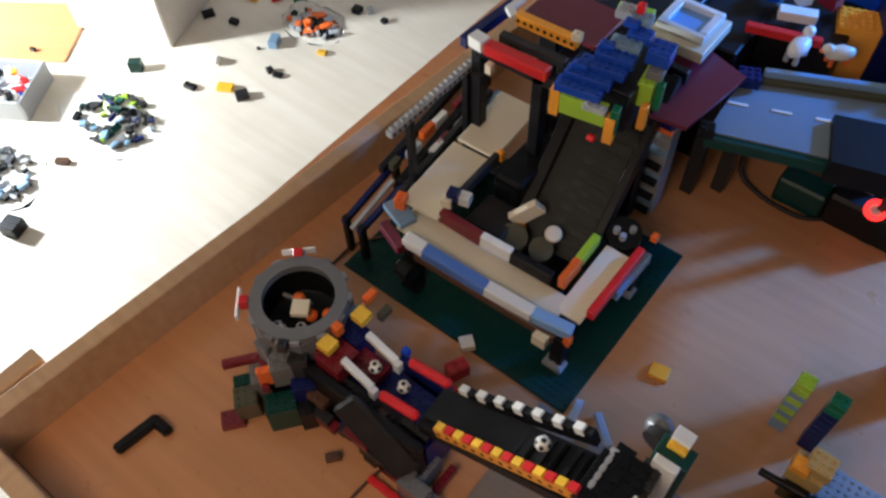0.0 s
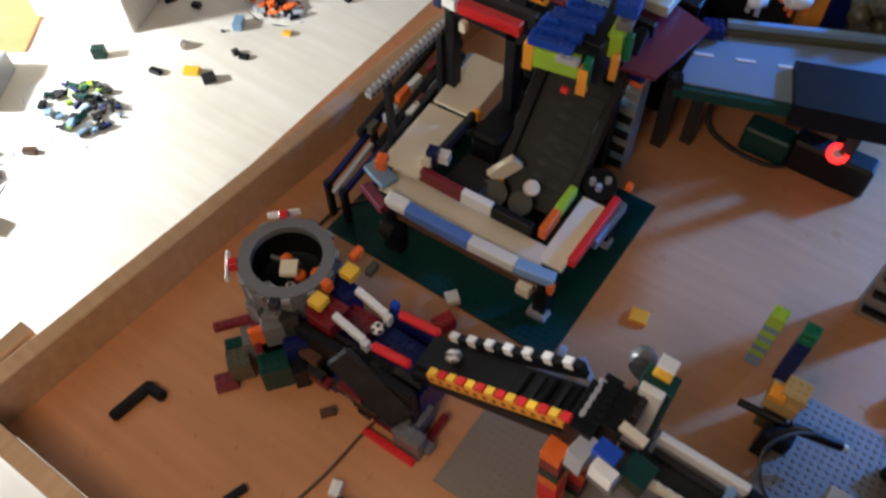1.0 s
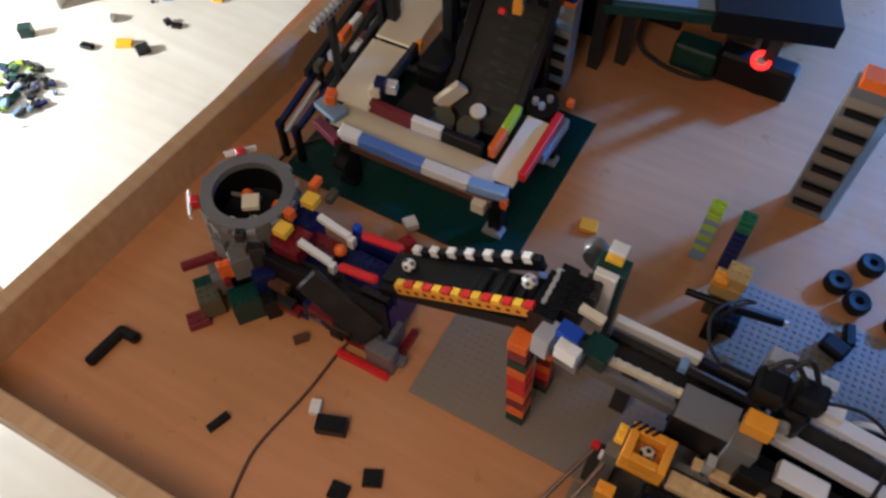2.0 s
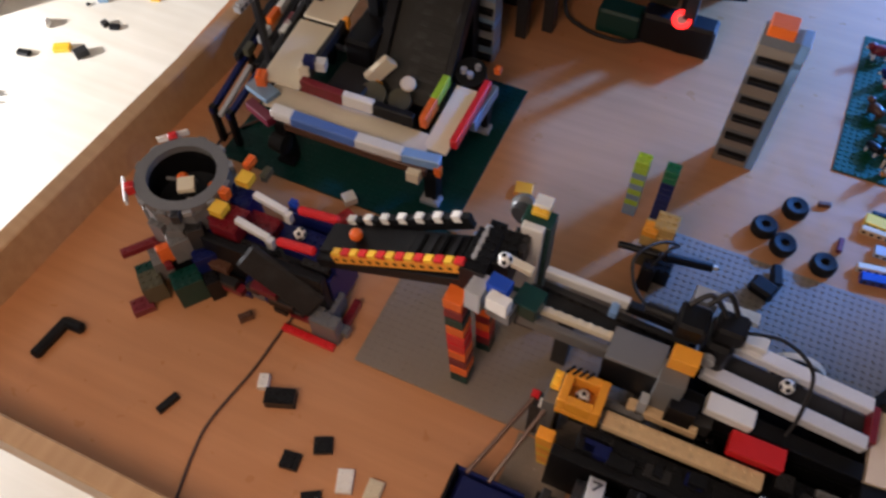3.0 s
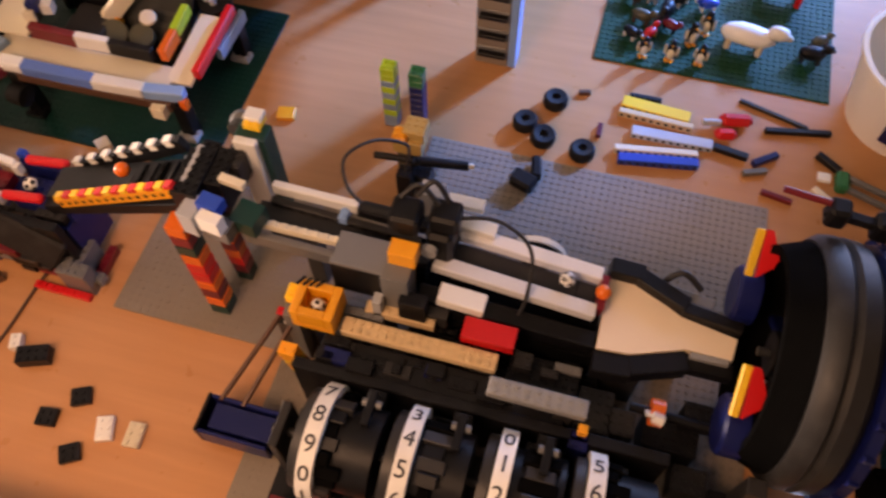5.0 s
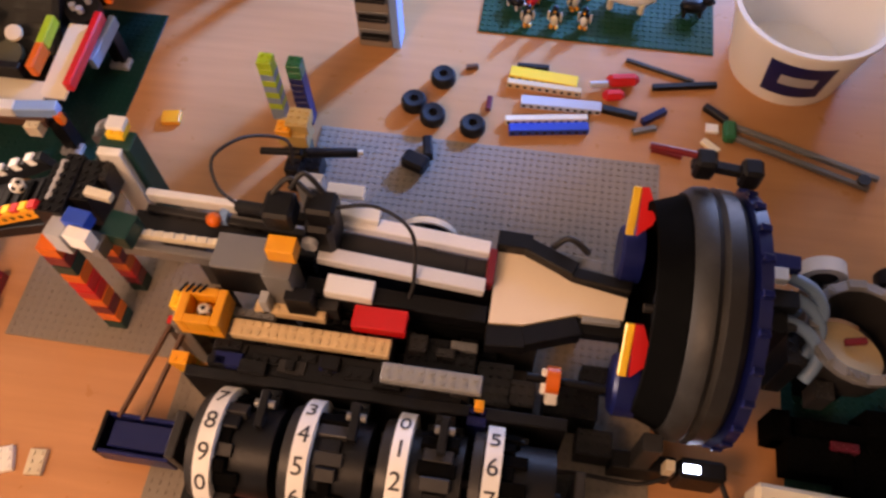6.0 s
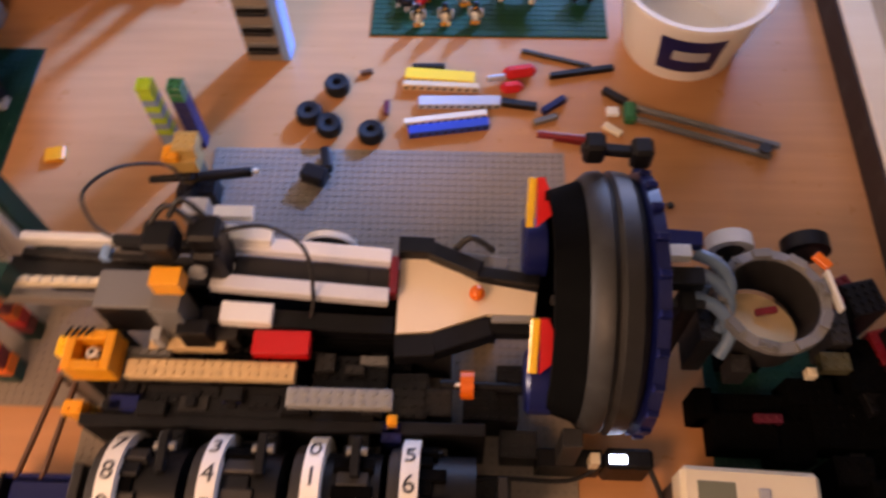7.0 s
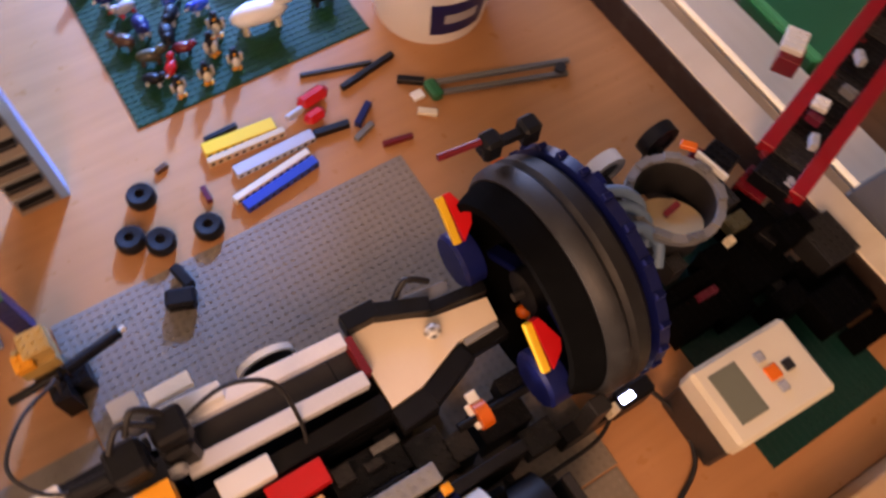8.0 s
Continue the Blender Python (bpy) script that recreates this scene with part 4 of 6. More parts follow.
for x in (-0.024, 0.31):
    slab(count, "bearing", DGREY, (x, x + 0.008), (DY - 0.02, DY + 0.02), (0.002, 0.09), 0.0008)
slab(count, "back_wall", BLACK, (-0.03, 0.3), (-0.341, -0.331), (0.002, 0.09), 0.0008)
slab(count, "top_panel", BLACK, (-0.012, 0.21), (-0.334, -0.304), (0.08, 0.088), 0.0008)
slab(count, "floor_plate", BLACK, (-0.03, 0.31), (-0.45, -0.352), (0.002, 0.008), 0.0006)
for x in (0.052, 0.128, 0.2):
    brick(count, BLACK, x, -0.352, 0.08, 2, 2, 0.0144, name="pawl")
    rod(count, "pin", GREY, (x - 0.006, DY + 0.03, 0.112), (x + 0.01, DY + 0.03, 0.112), 0.0035, 10, "grey pin")
    slab(count, "pawl_arm", BLACK, (x - 0.002, x + 0.005), (DY + 0.01, DY + 0.04), (0.108, 0.118), 0.0008)
for k, (x, m) in enumerate(((0.01, RED), (0.035, RED), (0.06, ORANGE), (-0.012, DKRED))):
    brick(count, m, x, -0.448, 0.008, 2, 2, 0.0288, name="front_brick")
for k, m in enumerate((RED, ORANGE, AMBER)):
    brick(count, m, 0.122 + 0.06 * k, -0.446, 0.008, 2, 1, 0.0192, name="front_brick")
beam = bar(count, "top_beam", TAN, (0.004, -0.2955, 0.0975), (0.144, -0.2955, 0.0975), 0.0158, 0.0096, label="tan studded beam")
for i in range(17):
    for j in (-1, 1):
        rod(beam, "stud", TAN, (0.0125 + i * 0.0077, -0.2955 + j * 0.004, 0.102), (0.0125 + i * 0.0077, -0.2955 + j * 0.004, 0.104), 0.0024, 8)
for x in (0.015, 0.13):
    slab(count, "pillar", DGREY, (x - 0.008, x + 0.008), (-0.302, -0.289), (0.002, 0.0926), 0.0006)
beam = bar(count, "top_beam", MGREY, (0.142, -0.32, 0.108), (0.226, -0.32, 0.108), 0.0158, 0.0096, label="grey studded beam")
for i in range(9):
    for j in (-1, 1):
        rod(beam, "stud", MGREY, (0.148 + i * 0.0091, -0.32 + j * 0.004, 0.1125), (0.148 + i * 0.0091, -0.32 + j * 0.004, 0.1145), 0.0024, 8)
for x in (0.15, 0.208):
    slab(count, "pillar", DGREY, (x - 0.008, x + 0.008), (-0.326, -0.314), (0.002, 0.103), 0.0006)
brick(count, AMBER, 0.226, -0.334, 0.095, 1, 1, 0.0096, name="end_brick", label="amber end brick")
slab(count, "red_panel", RED, (0.108, 0.155), (-0.2845, -0.264), (0.1, 0.1125), 0.0008, "smooth red tile")
slab(count, "panel_post", DGREY, (0.12, 0.14), (-0.282, -0.268), (0.002, 0.0998), 0.0006)
rnd = random.Random(31)
for k in range(26):
    brick(count, (BLACK, BLACK, BLACK, NAVY, BLACK, DGREY, BLACK)[k % 7], -0.005 + 0.2 * rnd.random(), -0.319 + 0.018 * (rnd.random() - 0.5), 0.088, rnd.choice((1, 2, 3)), rnd.choice((1, 1.5)), 0.0032 * rnd.choice((1, 2, 3)), name="deck_brick", studs=k % 3 != 0)
for x, y, z, nx, ny, h, m in ((0.185, -0.285, 0.002, 8, 4, 0.07, BLACK), (0.235, -0.3, 0.002, 4, 5, 0.06, DGREY), (0.19, -0.285, 0.072, 2, 1, 0.0096, DGREY), (0.165, -0.28, 0.072, 2, 2, 0.0128, DGREY), (0.205, -0.275, 0.072, 3, 1, 0.0064, GREY), (0.08, -0.278, 0.002, 6, 2, 0.07, BLACK), (0.25, -0.355, 0.002, 10, 3, 0.03, BLACK), (0.3, -0.375, 0.002, 6, 4, 0.02, DGREY), (0.225, -0.34, 0.06, 2, 2, 0.03, NAVY)):
    brick(count, m, x, y, z, nx, ny, h, name="deck_brick")
# amber window frame with a ball-sized eye
eye = thing("amber_frame", "amber brick frame with striped tile around a football eye", "frame", -0.02, -0.29, 0.0)
for x0, x1, y0, y1 in ((-0.04, -0.032, -0.306, -0.272), (-0.0085, -0.0005, -0.306, -0.272), (-0.032, -0.0085, -0.306, -0.298), (-0.032, -0.0085, -0.28, -0.272)):
    slab(eye, "frame_brick", AMBER, (x0, x1), (y0, y1), (0.104, 0.1236), 0.0008)
slab(eye, "base", AMBER, (-0.04, -0.0005), (-0.306, -0.272), (0.096, 0.1038), 0.0006)
brick(eye, YEL, -0.046, -0.284, 0.108, 1, 2, 0.0096, name="frame_brick")
for k in range(4):
    bar(eye, "stripe", BLACK, (-0.041 + k * 0.006, -0.2805, 0.126 + 0.001 * k), (-0.035 + k * 0.006, -0.272, 0.129), 0.0028, 0.0015)
for k in range(9):
    brick(eye, AMBER if k % 3 else YEL, -0.034 - 0.0006 * k, -0.318 - 0.001 * k, 0.002 + k * 0.0096, 2, 1.5, 0.0096, name="leg_brick")
slab(eye, "pillar", GREY, (-0.05, -0.036), (-0.285, -0.268), (0.002, 0.096), 0.0006)
for x in (-0.046, -0.004):
    slab(eye, "pillar", GREY, (x - 0.007, x + 0.007), (-0.3, -0.287), (0.002, 0.0958), 0.0006)
# dark scoop on two rails
scoop = thing("black_scoop", "dark navy scoop bin on two thin brown rails", "bin", -0.08, -0.39, 0.0)
slab(scoop, "bin_floor", NAVY, (-0.104, -0.038), (-0.405, -0.372), (0.012, 0.016), 0.0008)
slab(scoop, "bin_front", NAVY, (-0.104, -0.038), (-0.407, -0.4035), (0.012, 0.042), 0.0008)
slab(scoop, "bin_back", NAVY, (-0.104, -0.038), (-0.3735, -0.37), (0.012, 0.042), 0.0008)
slab(scoop, "bin_side", BLACK, (-0.1075, -0.104), (-0.407, -0.37), (0.012, 0.044), 0.0008)
slab(scoop, "bin_lid", NAVY, (-0.098, -0.038), (-0.4, -0.376), (0.036, 0.039), 0.0008)
slab(scoop, "bin_foot", BLACK, (-0.09, -0.05), (-0.398, -0.38), (0.0, 0.012), 0.0006)
for p, q in (((-0.095, -0.374, 0.04), (-0.062, -0.292, 0.074)), ((-0.073, -0.374, 0.04), (-0.048, -0.296, 0.074))):
    bar(scoop, "rail", BROWN, p, q, 0.004, 0.005, label="thin brown rail")
brick(scoop, RED, -0.062, -0.288, 0.07, 1, 1, 0.0064, name="rail_end")
brick(scoop, WHITE, -0.052, -0.294, 0.07, 1, 1, 0.0064, name="rail_end")
brick(scoop, DGREY, -0.056, -0.29, 0.002, 2, 2, 0.068, name="rail_post")

# ---- belt machine on the green baseplate ----
belt = thing("belt_machine", "large belt machine with a white floored frame on short legs", "ball machine", -0.38, 0.02, 0.0)
# front beam, in four colours
for p, q, m, lab in (((-0.468, -0.09, 0.088), (-0.442, -0.088, 0.086), WHITE, "white end brick"), ((-0.442, -0.089, 0.086), (-0.362, -0.083, 0.079), MIDBLUE, "medium blue beam"), ((-0.362, -0.083, 0.079), (-0.306, -0.077, 0.074), WHITE, "white beam"), ((-0.306, -0.077, 0.073), (-0.262, -0.069, 0.071), SKYB, "pale blue slope")):
    bar(belt, "front_beam", m, p, q, 0.014, 0.014, label=lab, bevel=0.001)
bar(belt, "under_beam", BROWN, (-0.452, -0.092, 0.074), (-0.275, -0.079, 0.06), 0.01, 0.012)
bar(belt, "front_floor", CREAM, (-0.49, -0.064, 0.082), (-0.285, -0.052, 0.068), 0.036, 0.004, label="cream chute floor")
bar(belt, "side_floor", CREAM, (-0.277, -0.055, 0.068), (-0.277, 0.045, 0.076), 0.03, 0.004, label="cream chute floor")
for p, q, m in (((-0.455, -0.043, 0.094), (-0.4, -0.0415, 0.091), DKRED), ((-0.4, -0.0415, 0.092), (-0.362, -0.038, 0.089), WHITE), ((-0.362, -0.038, 0.088), (-0.312, -0.034, 0.084), BLACK)):
    bar(belt, "inner_wall", m, p, q, 0.0095, 0.018, bevel=0.001)
bar(belt, "side_wall", ORANGE, (-0.301, -0.034, 0.084), (-0.301, 0.0, 0.086), 0.0095, 0.018, label="orange beam", bevel=0.0015)
bar(belt, "side_wall", LIME, (-0.301, 0.0, 0.088), (-0.301, 0.036, 0.092), 0.0095, 0.014, label="lime beam", bevel=0.001)
bar(belt, "outer_wall", RED, (-0.257, -0.046, 0.079), (-0.256, 0.056, 0.084), 0.0095, 0.014, label="red beam", bevel=0.0015)
bar(belt, "outer_wall", PALEBLUE, (-0.253, 0.0, 0.065), (-0.25, 0.065, 0.068), 0.008, 0.016)
brick(belt, ORANGE, -0.263, -0.074, 0.054, 1, 1, 0.0144, name="corner_brick", label="orange corner brick")
brick(belt, CREAM, -0.287, -0.088, 0.05, 2, 1.5, 0.016, name="corner_brick", label="cream corner brick")
brick(belt, ORANGE, -0.252, 0.076, 0.085, 1, 1, 0.0096, name="corner_brick")
brick(belt, ORANGE, -0.5, -0.058, 0.09, 1.5, 2, 0.016, rz=20, name="corner_brick")
bar(belt, "corner_plate", PALEBLUE, (-0.515, -0.06, 0.088), (-0.478, -0.072, 0.088), 0.022, 0.008, label="grey corner plate")
bar(belt, "corner_bar", MAROON, (-0.505, -0.085, 0.08), (-0.465, -0.1, 0.08), 0.012, 0.012)
for x, y, h in ((-0.462, -0.085, 0.075), (-0.272, -0.07, 0.056), (-0.262, 0.06, 0.07), (-0.5, 0.12, 0.09)):
    brick(belt, BLACK, x, y, 0.002, 2, 2, h, studs=False, name="leg", label="black leg")
    brick(belt, LGREY if y > -0.08 else BLACK, x, y - 0.006, 0.002, 3, 2, 0.0064, name="foot_plate")
cast = rod(belt, "caster", RUBBER, (-0.47, -0.098, 0.045), (-0.452, -0.1, 0.045), 0.013, 18)
rod(cast, "caster_cap", WHITE, (-0.472, -0.1, 0.047), (-0.469, -0.1, 0.047), 0.008, 14)
# white panels rising at the back left
bar(belt, "panel", CREAM, (-0.478, -0.055, 0.095), (-0.482, 0.049, 0.1), 0.052, 0.004, label="cream floor panel")
bar(belt, "panel", CREAM, (-0.477, 0.05, 0.106), (-0.48, 0.142, 0.112), 0.054, 0.004, label="cream floor panel")
bar(belt, "panel_wall", DGREY, (-0.449, -0.035, 0.106), (-0.448, 0.052, 0.111), 0.007, 0.014)
brick(belt, AMBER, -0.446, 0.056, 0.104, 1, 1, 0.0128)
for dx, dy, m in ((0, 0, NAVY), (0.01, 0.008, WHITE), (-0.004, -0.006, CREAM)):
    brick(belt, m, -0.449 + dx, -0.028 + dy, 0.1 + (0.012 if m is NAVY else 0.004), 1.6, 1.6, 0.0128, rz=15, name="latch_brick")
brick(belt, LGREY, -0.452, 0.148, 0.112, 2, 1, 0.0096)
# dark belt ramp and inner machinery
ramp = bar(belt, "belt", BELT, (-0.348, 0.02, 0.045), (-0.364, 0.2, 0.19), 0.078, 0.01, label="dark rubber belt ramp")
for k in range(16):
    p = Vector((-0.352, 0.02, 0.0515)).lerp(Vector((-0.368, 0.2, 0.1965)), (k + 0.5) / 16)
    bar(ramp, "belt_slat", BELT, p - Vector((0.034, 0, 0)), p + Vector((0.042, 0, 0)), 0.0085, 0.0012, bevel=0.0004, roll=38)
bar(belt, "ramp_side", BLACK, (-0.392, 0.02, 0.05), (-0.41, 0.2, 0.195), 0.014, 0.03)
bar(belt, "ramp_side", BLACK, (-0.303, 0.02, 0.05), (-0.318, 0.2, 0.195), 0.01, 0.024)
slab(belt, "inner_base", BLACK, (-0.44, -0.31), (-0.03, 0.13), (0.002, 0.03), 0.001)
slab(belt, "motor", BLACK, (-0.438, -0.4), (0.03, 0.12), (0.03, 0.11), 0.004)
slab(belt, "motor", DGREY, (-0.44, -0.39), (-0.02, 0.03), (0.03, 0.075), 0.003)
for x, y, z, r in ((-0.385, 0.0, 0.06, 0.017), (-0.35, 0.004, 0.062, 0.014)):
    lathe(belt, "pulley", OLIVE, (x, y, z), (0.2, -0.5, 1), [(0.0, 0.012), (r, 0.011), (r, 0.0), (0.0, 0.0)], 20, "olive pulley")
lathe(belt, "ball_cup", CREAM, (-0.345, 0.018, 0.082), (0.2, -0.4, 1), [(0.0, 0.004), (0.009, 0.003), (0.01, 0.0), (0.0, -0.002)], 18, "cream disc")
bar(belt, "lever", CREAM, (-0.395, 0.012, 0.075), (-0.372, 0.03, 0.1), 0.009, 0.02, label="cream lever")
bar(belt, "lever_base", AMBER, (-0.396, 0.006, 0.062), (-0.384, 0.018, 0.072), 0.008, 0.012)
lathe(belt, "side_gear", BLACK, (-0.285, 0.07, 0.07), (0.1, -0.3, 1), [(0.0, 0.014), (0.02, 0.014), (0.02, 0.0), (0.0, 0.0)], 20)
for dx, dy in ((0.008, 0.003), (-0.006, -0.008), (0.004, -0.012)):
    rod(belt, "gear_pin", LGREY, (-0.285 + dx, 0.07 + dy, 0.083), (-0.285 + dx, 0.07 + dy, 0.09), 0.004, 10)
for x, y, h, w in ((-0.43, 0.16, 0.2, 0.02), (-0.325, 0.155, 0.19, 0.02), (-0.5, 0.085, 0.235, 0.014), (-0.42, 0.085, 0.225, 0.014)):
    slab(belt, "column", BLACK, (x - w / 2, x + w / 2), (y - w / 2, y + w / 2), (0.002, h), 0.001)
slab(belt, "back_panel", BLACK, (-0.435, -0.31), (0.205, 0.215), (0.002, 0.2), 0.001)

# red and yellow head of the belt machine, with a blue truss
slab(belt, "head_beam", BLACK, (-0.5, -0.39), (0.078, 0.09), (0.216, 0.232), 0.001)
bar(belt, "head_beam", RED, (-0.479, 0.068, 0.244), (-0.405, 0.073, 0.242), 0.014, 0.014, label="red beam", bevel=0.0015)
bar(belt, "head_beam", WHITE, (-0.499, 0.07, 0.245), (-0.48, 0.068, 0.245), 0.015, 0.014)
bar(belt, "head_beam", DGREY, (-0.478, 0.092, 0.243), (-0.4, 0.098, 0.241), 0.01, 0.01)
bar(belt, "head_beam", AMBER, (-0.477, 0.12, 0.25), (-0.403, 0.122, 0.25), 0.01, 0.014, 9, label="amber perforated beam")
bar(belt, "head_beam", NAVY, (-0.505, 0.062, 0.24), (-0.5, 0.145, 0.24), 0.01, 0.014)
bar(belt, "head_bracket", WHITE, (-0.492, 0.125, 0.252), (-0.478, 0.116, 0.252), 0.009, 0.006)
bar(belt, "head_bracket", WHITE, (-0.492, 0.125, 0.25), (-0.49, 0.15, 0.25), 0.008, 0.006)
brick(belt, CREAM, -0.465, 0.055, 0.225, 1, 1, 0.012)
for i, (x, nx, m) in enumerate(((-0.366, 6, BLUE), (-0.364, 6, BLUE), (-0.357, 6, BLUE), (-0.352, 5, BLUE), (-0.35, 4, PALEBLUE), (-0.343, 3, BLUE), (-0.352, 3, PALEBLUE))):
    brick(belt, m, x, 0.068 + 0.0135 * i, 0.243 + 0.0064 * i, nx, 2, 0.0096, rz=10, name="truss_brick")
    if i % 2:
        brick(belt, BLUE, x - 0.012, 0.07 + 0.0135 * i, 0.2526 + 0.0064 * i, 2, 1, 0.0064, rz=10, name="truss_brick")
for x, y, z, nx, ny, h, m, rz in (
    (-0.357, 0.066, 0.217, 6, 1.3, 0.024, LIME, 10), (-0.343, 0.062, 0.2362, 3, 1, 0.0066, LGREY, 10), (-0.325, 0.072, 0.212, 1, 1.5, 0.03, GREEN, 10),
    (-0.388, 0.063, 0.208, 1.3, 1.3, 0.034, AMBER, 10), (-0.327, 0.07, 0.198, 1.3, 1.3, 0.034, AMBER, 10), (-0.318, 0.125, 0.225, 2, 5, 0.0288, LIME, 10), (-0.315, 0.13, 0.254, 2, 4, 0.0096, GREY, 10),
    (-0.318, 0.135, 0.2636, 3, 3, 0.0144, BLUE, 10), (-0.304, 0.118, 0.22, 1, 1, 0.032, GREEN, 10), (-0.308, 0.1, 0.205, 1, 1.2, 0.03, AMBER, 10), (-0.355, 0.152, 0.292, 1, 1, 0.0096, RED, 10), (-0.37, 0.15, 0.283, 2, 2, 0.0096, LGREY, 10), (-0.402, 0.118, 0.257, 1.3, 1, 0.0096, CREAM, 10)):
    brick(belt, m, x, y, z, nx, ny, h, rz=rz, name="truss_brick")
slab(belt, "truss_core", BLACK, (-0.38, -0.32), (0.085, 0.16), (0.2, 0.25), 0.001)
slab(belt, "head_plate", MAROON, (-0.49, -0.395), (0.148, 0.215), (0.226, 0.232), 0.0008, "maroon plate")
slab(belt, "head_plate_post", BLACK, (-0.485, -0.46), (0.18, 0.2), (0.002, 0.2258), 0.0008)
rod(belt, "red_pin", RED, (-0.345, 0.062, 0.2), (-0.338, 0.062, 0.2), 0.004)
for k in range(7):
    rod(belt, "wire", CABLE, (-0.405 + 0.012 * k, 0.2, 0.2), (-0.4 + 0.012 * k, 0.19, 0.228), 0.002, 6)

# long dark lever train beside the rim
train = thing("lever_train", "long train of dark perforated beams along the rim", "beam train", -0.55, 0.02, 0.0)
bar(train, "beam", NAVY, (-0.557, -0.1, 0.056), (-0.566, 0.03, 0.068), 0.007, 0.008, 16)
bar(train, "beam", BLACK, (-0.567, -0.02, 0.07), (-0.58, 0.17, 0.085), 0.0085, 0.012, 14)
bar(train, "beam", NAVY, (-0.533, -0.1, 0.056), (-0.537, 0.02, 0.065), 0.007, 0.008, 14)
bar(train, "beam", BLACK, (-0.536, -0.02, 0.068), (-0.552, 0.175, 0.085), 0.01, 0.014, 14)
bar(train, "beam", LGREY, (-0.544, -0.1, 0.055), (-0.548, -0.02, 0.066), 0.006, 0.006)
bar(train, "beam", DGREY, (-0.52, -0.05, 0.07), (-0.53, 0.15, 0.09), 0.008, 0.02)
for x, y, m, nx in ((-0.552, -0.01, OLIVE, 1), (-0.556, 0.055, ORANGE, 1), (-0.556, 0.08, WHITE, 1), (-0.528, 0.04, WHITE, 1), (-0.53, 0.055, DKRED, 1), (-0.53, 0.09, LGREY, 1), (-0.548, 0.02, LGREY, 1), (-0.555, 0.12, DKRED, 1), (-0.535, 0.13, BROWN, 2), (-0.52, 0.15, PALEBLUE, 2)):
    brick(train, m, x, y, 0.078, nx, 3 if m is not OLIVE else 2, 0.012, rz=3, name="clip_brick", studs=False)
for x, y in ((-0.562, 0.0), (-0.534, 0.0), (-0.575, 0.15), (-0.548, 0.15), (-0.5575, -0.094), (-0.5332, -0.094)):
    slab(train, "prop", BLACK, (x - 0.004, x + 0.004), (y - 0.004, y + 0.004), (0.0, 0.05 if y < -0.1 else 0.062), 0.0005)
rack = bar(train, "rack", LGREY, (-0.514, -0.053, 0.19), (-0.513, 0.098, 0.19), 0.009, 0.008, 18, label="white toothed rack")
for i in range(18):
    brick(rack, LGREY, -0.514, -0.048 + i * 0.0084, 0.1935, 0.7, 0.45, 0.004, studs=False, name="rack_tooth")
for y in (-0.02, 0.08):
    slab(train, "rack_post", BLACK, (-0.518, -0.51), (y - 0.004, y + 0.004), (0.002, 0.186), 0.0005)
tube(train, "cable", BRCABLE, [(-0.563, -0.14, 0.02), (-0.565, -0.15, 0.006), (-0.56, -0.17, 0.003), (-0.562, -0.2, 0.003)], 0.0022)

# ---- ramp house with road plate behind ----
road = thing("road_deck", "raised grey road deck with dashed line and a maroon ramp", "road model", -0.2, 0.25, 0.0)
prism(road, "deck", ROAD, ((-0.262, 0.176), (-0.05, 0.248), (-0.05, 0.375), (-0.27, 0.274)), 0.167, 0.004, "smooth grey road plate")
for k in range(5):
    p = Vector((-0.266, 0.228, 0.1678)).lerp(Vector((-0.05, 0.312, 0.1678)), (k * 1.0 + 0.02) / 5.0)
    q = Vector((-0.266, 0.228, 0.1678)).lerp(Vector((-0.05, 0.312, 0.1678)), (k * 1.0 + 0.5) / 5.0)
    bar(road, "dash", WHITE, p, q, 0.004, 0.001, label="white road dash")
bar(road, "kerb", PALEBLUE, (-0.252, 0.285, 0.176), (-0.05, 0.378, 0.176), 0.008, 0.012)
bar(road, "kerb", OLIVE, (-0.256, 0.277, 0.17), (-0.05, 0.37, 0.17), 0.008, 0.008)
bar(road, "deck_edge", DKGREEN, (-0.262, 0.172, 0.158), (-0.05, 0.244, 0.158), 0.01, 0.014)
prism(road, "cover", BLACK, ((-0.164, 0.268), (-0.139, 0.201), (-0.008, 0.241), (-0.035, 0.315)), 0.178, 0.03, "black cover block")
prism(road, "ramp", MAROON, ((-0.334, 0.141), (-0.277, 0.149), (-0.262, 0.258), (-0.345, 0.285)), 0.184, 0.005, "maroon ramp plate")
for x, y, h in ((-0.25, 0.266, 0.16), (-0.07, 0.3, 0.148), (-0.08, 0.35, 0.16), (-0.335, 0.25, 0.176), (-0.28, 0.24, 0.176)):
    slab(road, "post", DGREY, (x - 0.008, x + 0.008), (y - 0.008, y + 0.008), (0.0, h), 0.0008)
brick(road, NAVY, -0.262, 0.268, 0.17, 3, 3, 0.012, rz=25, name="joint_brick")
brick(road, BLACK, -0.262, 0.172, 0.165, 2, 2, 0.012, rz=25, name="joint_brick")
tow = thing("ladder_tower", "grey brick tower with black rungs and an orange band", "tower", -0.312, 0.185, 0.0, group="ladder towers")
for k in range(10):
    slab(tow, "tower_brick", PALEBLUE if k % 3 == 1 else MGREY, (-0.336, -0.296), (0.172, 0.198), (0.0144 * k, 0.0144 * k + 0.0142), 0.0006)
for k in range(4):
    slab(tow, "rung", BLACK, (-0.334, -0.298), (0.165, 0.1718), (0.006 + 0.026 * k, 0.014 + 0.026 * k), 0.0006, "black rung tile")
slab(tow, "band", ORANGE, (-0.337, -0.295), (0.166, 0.199), (0.144, 0.1508), 0.0006, "orange band")
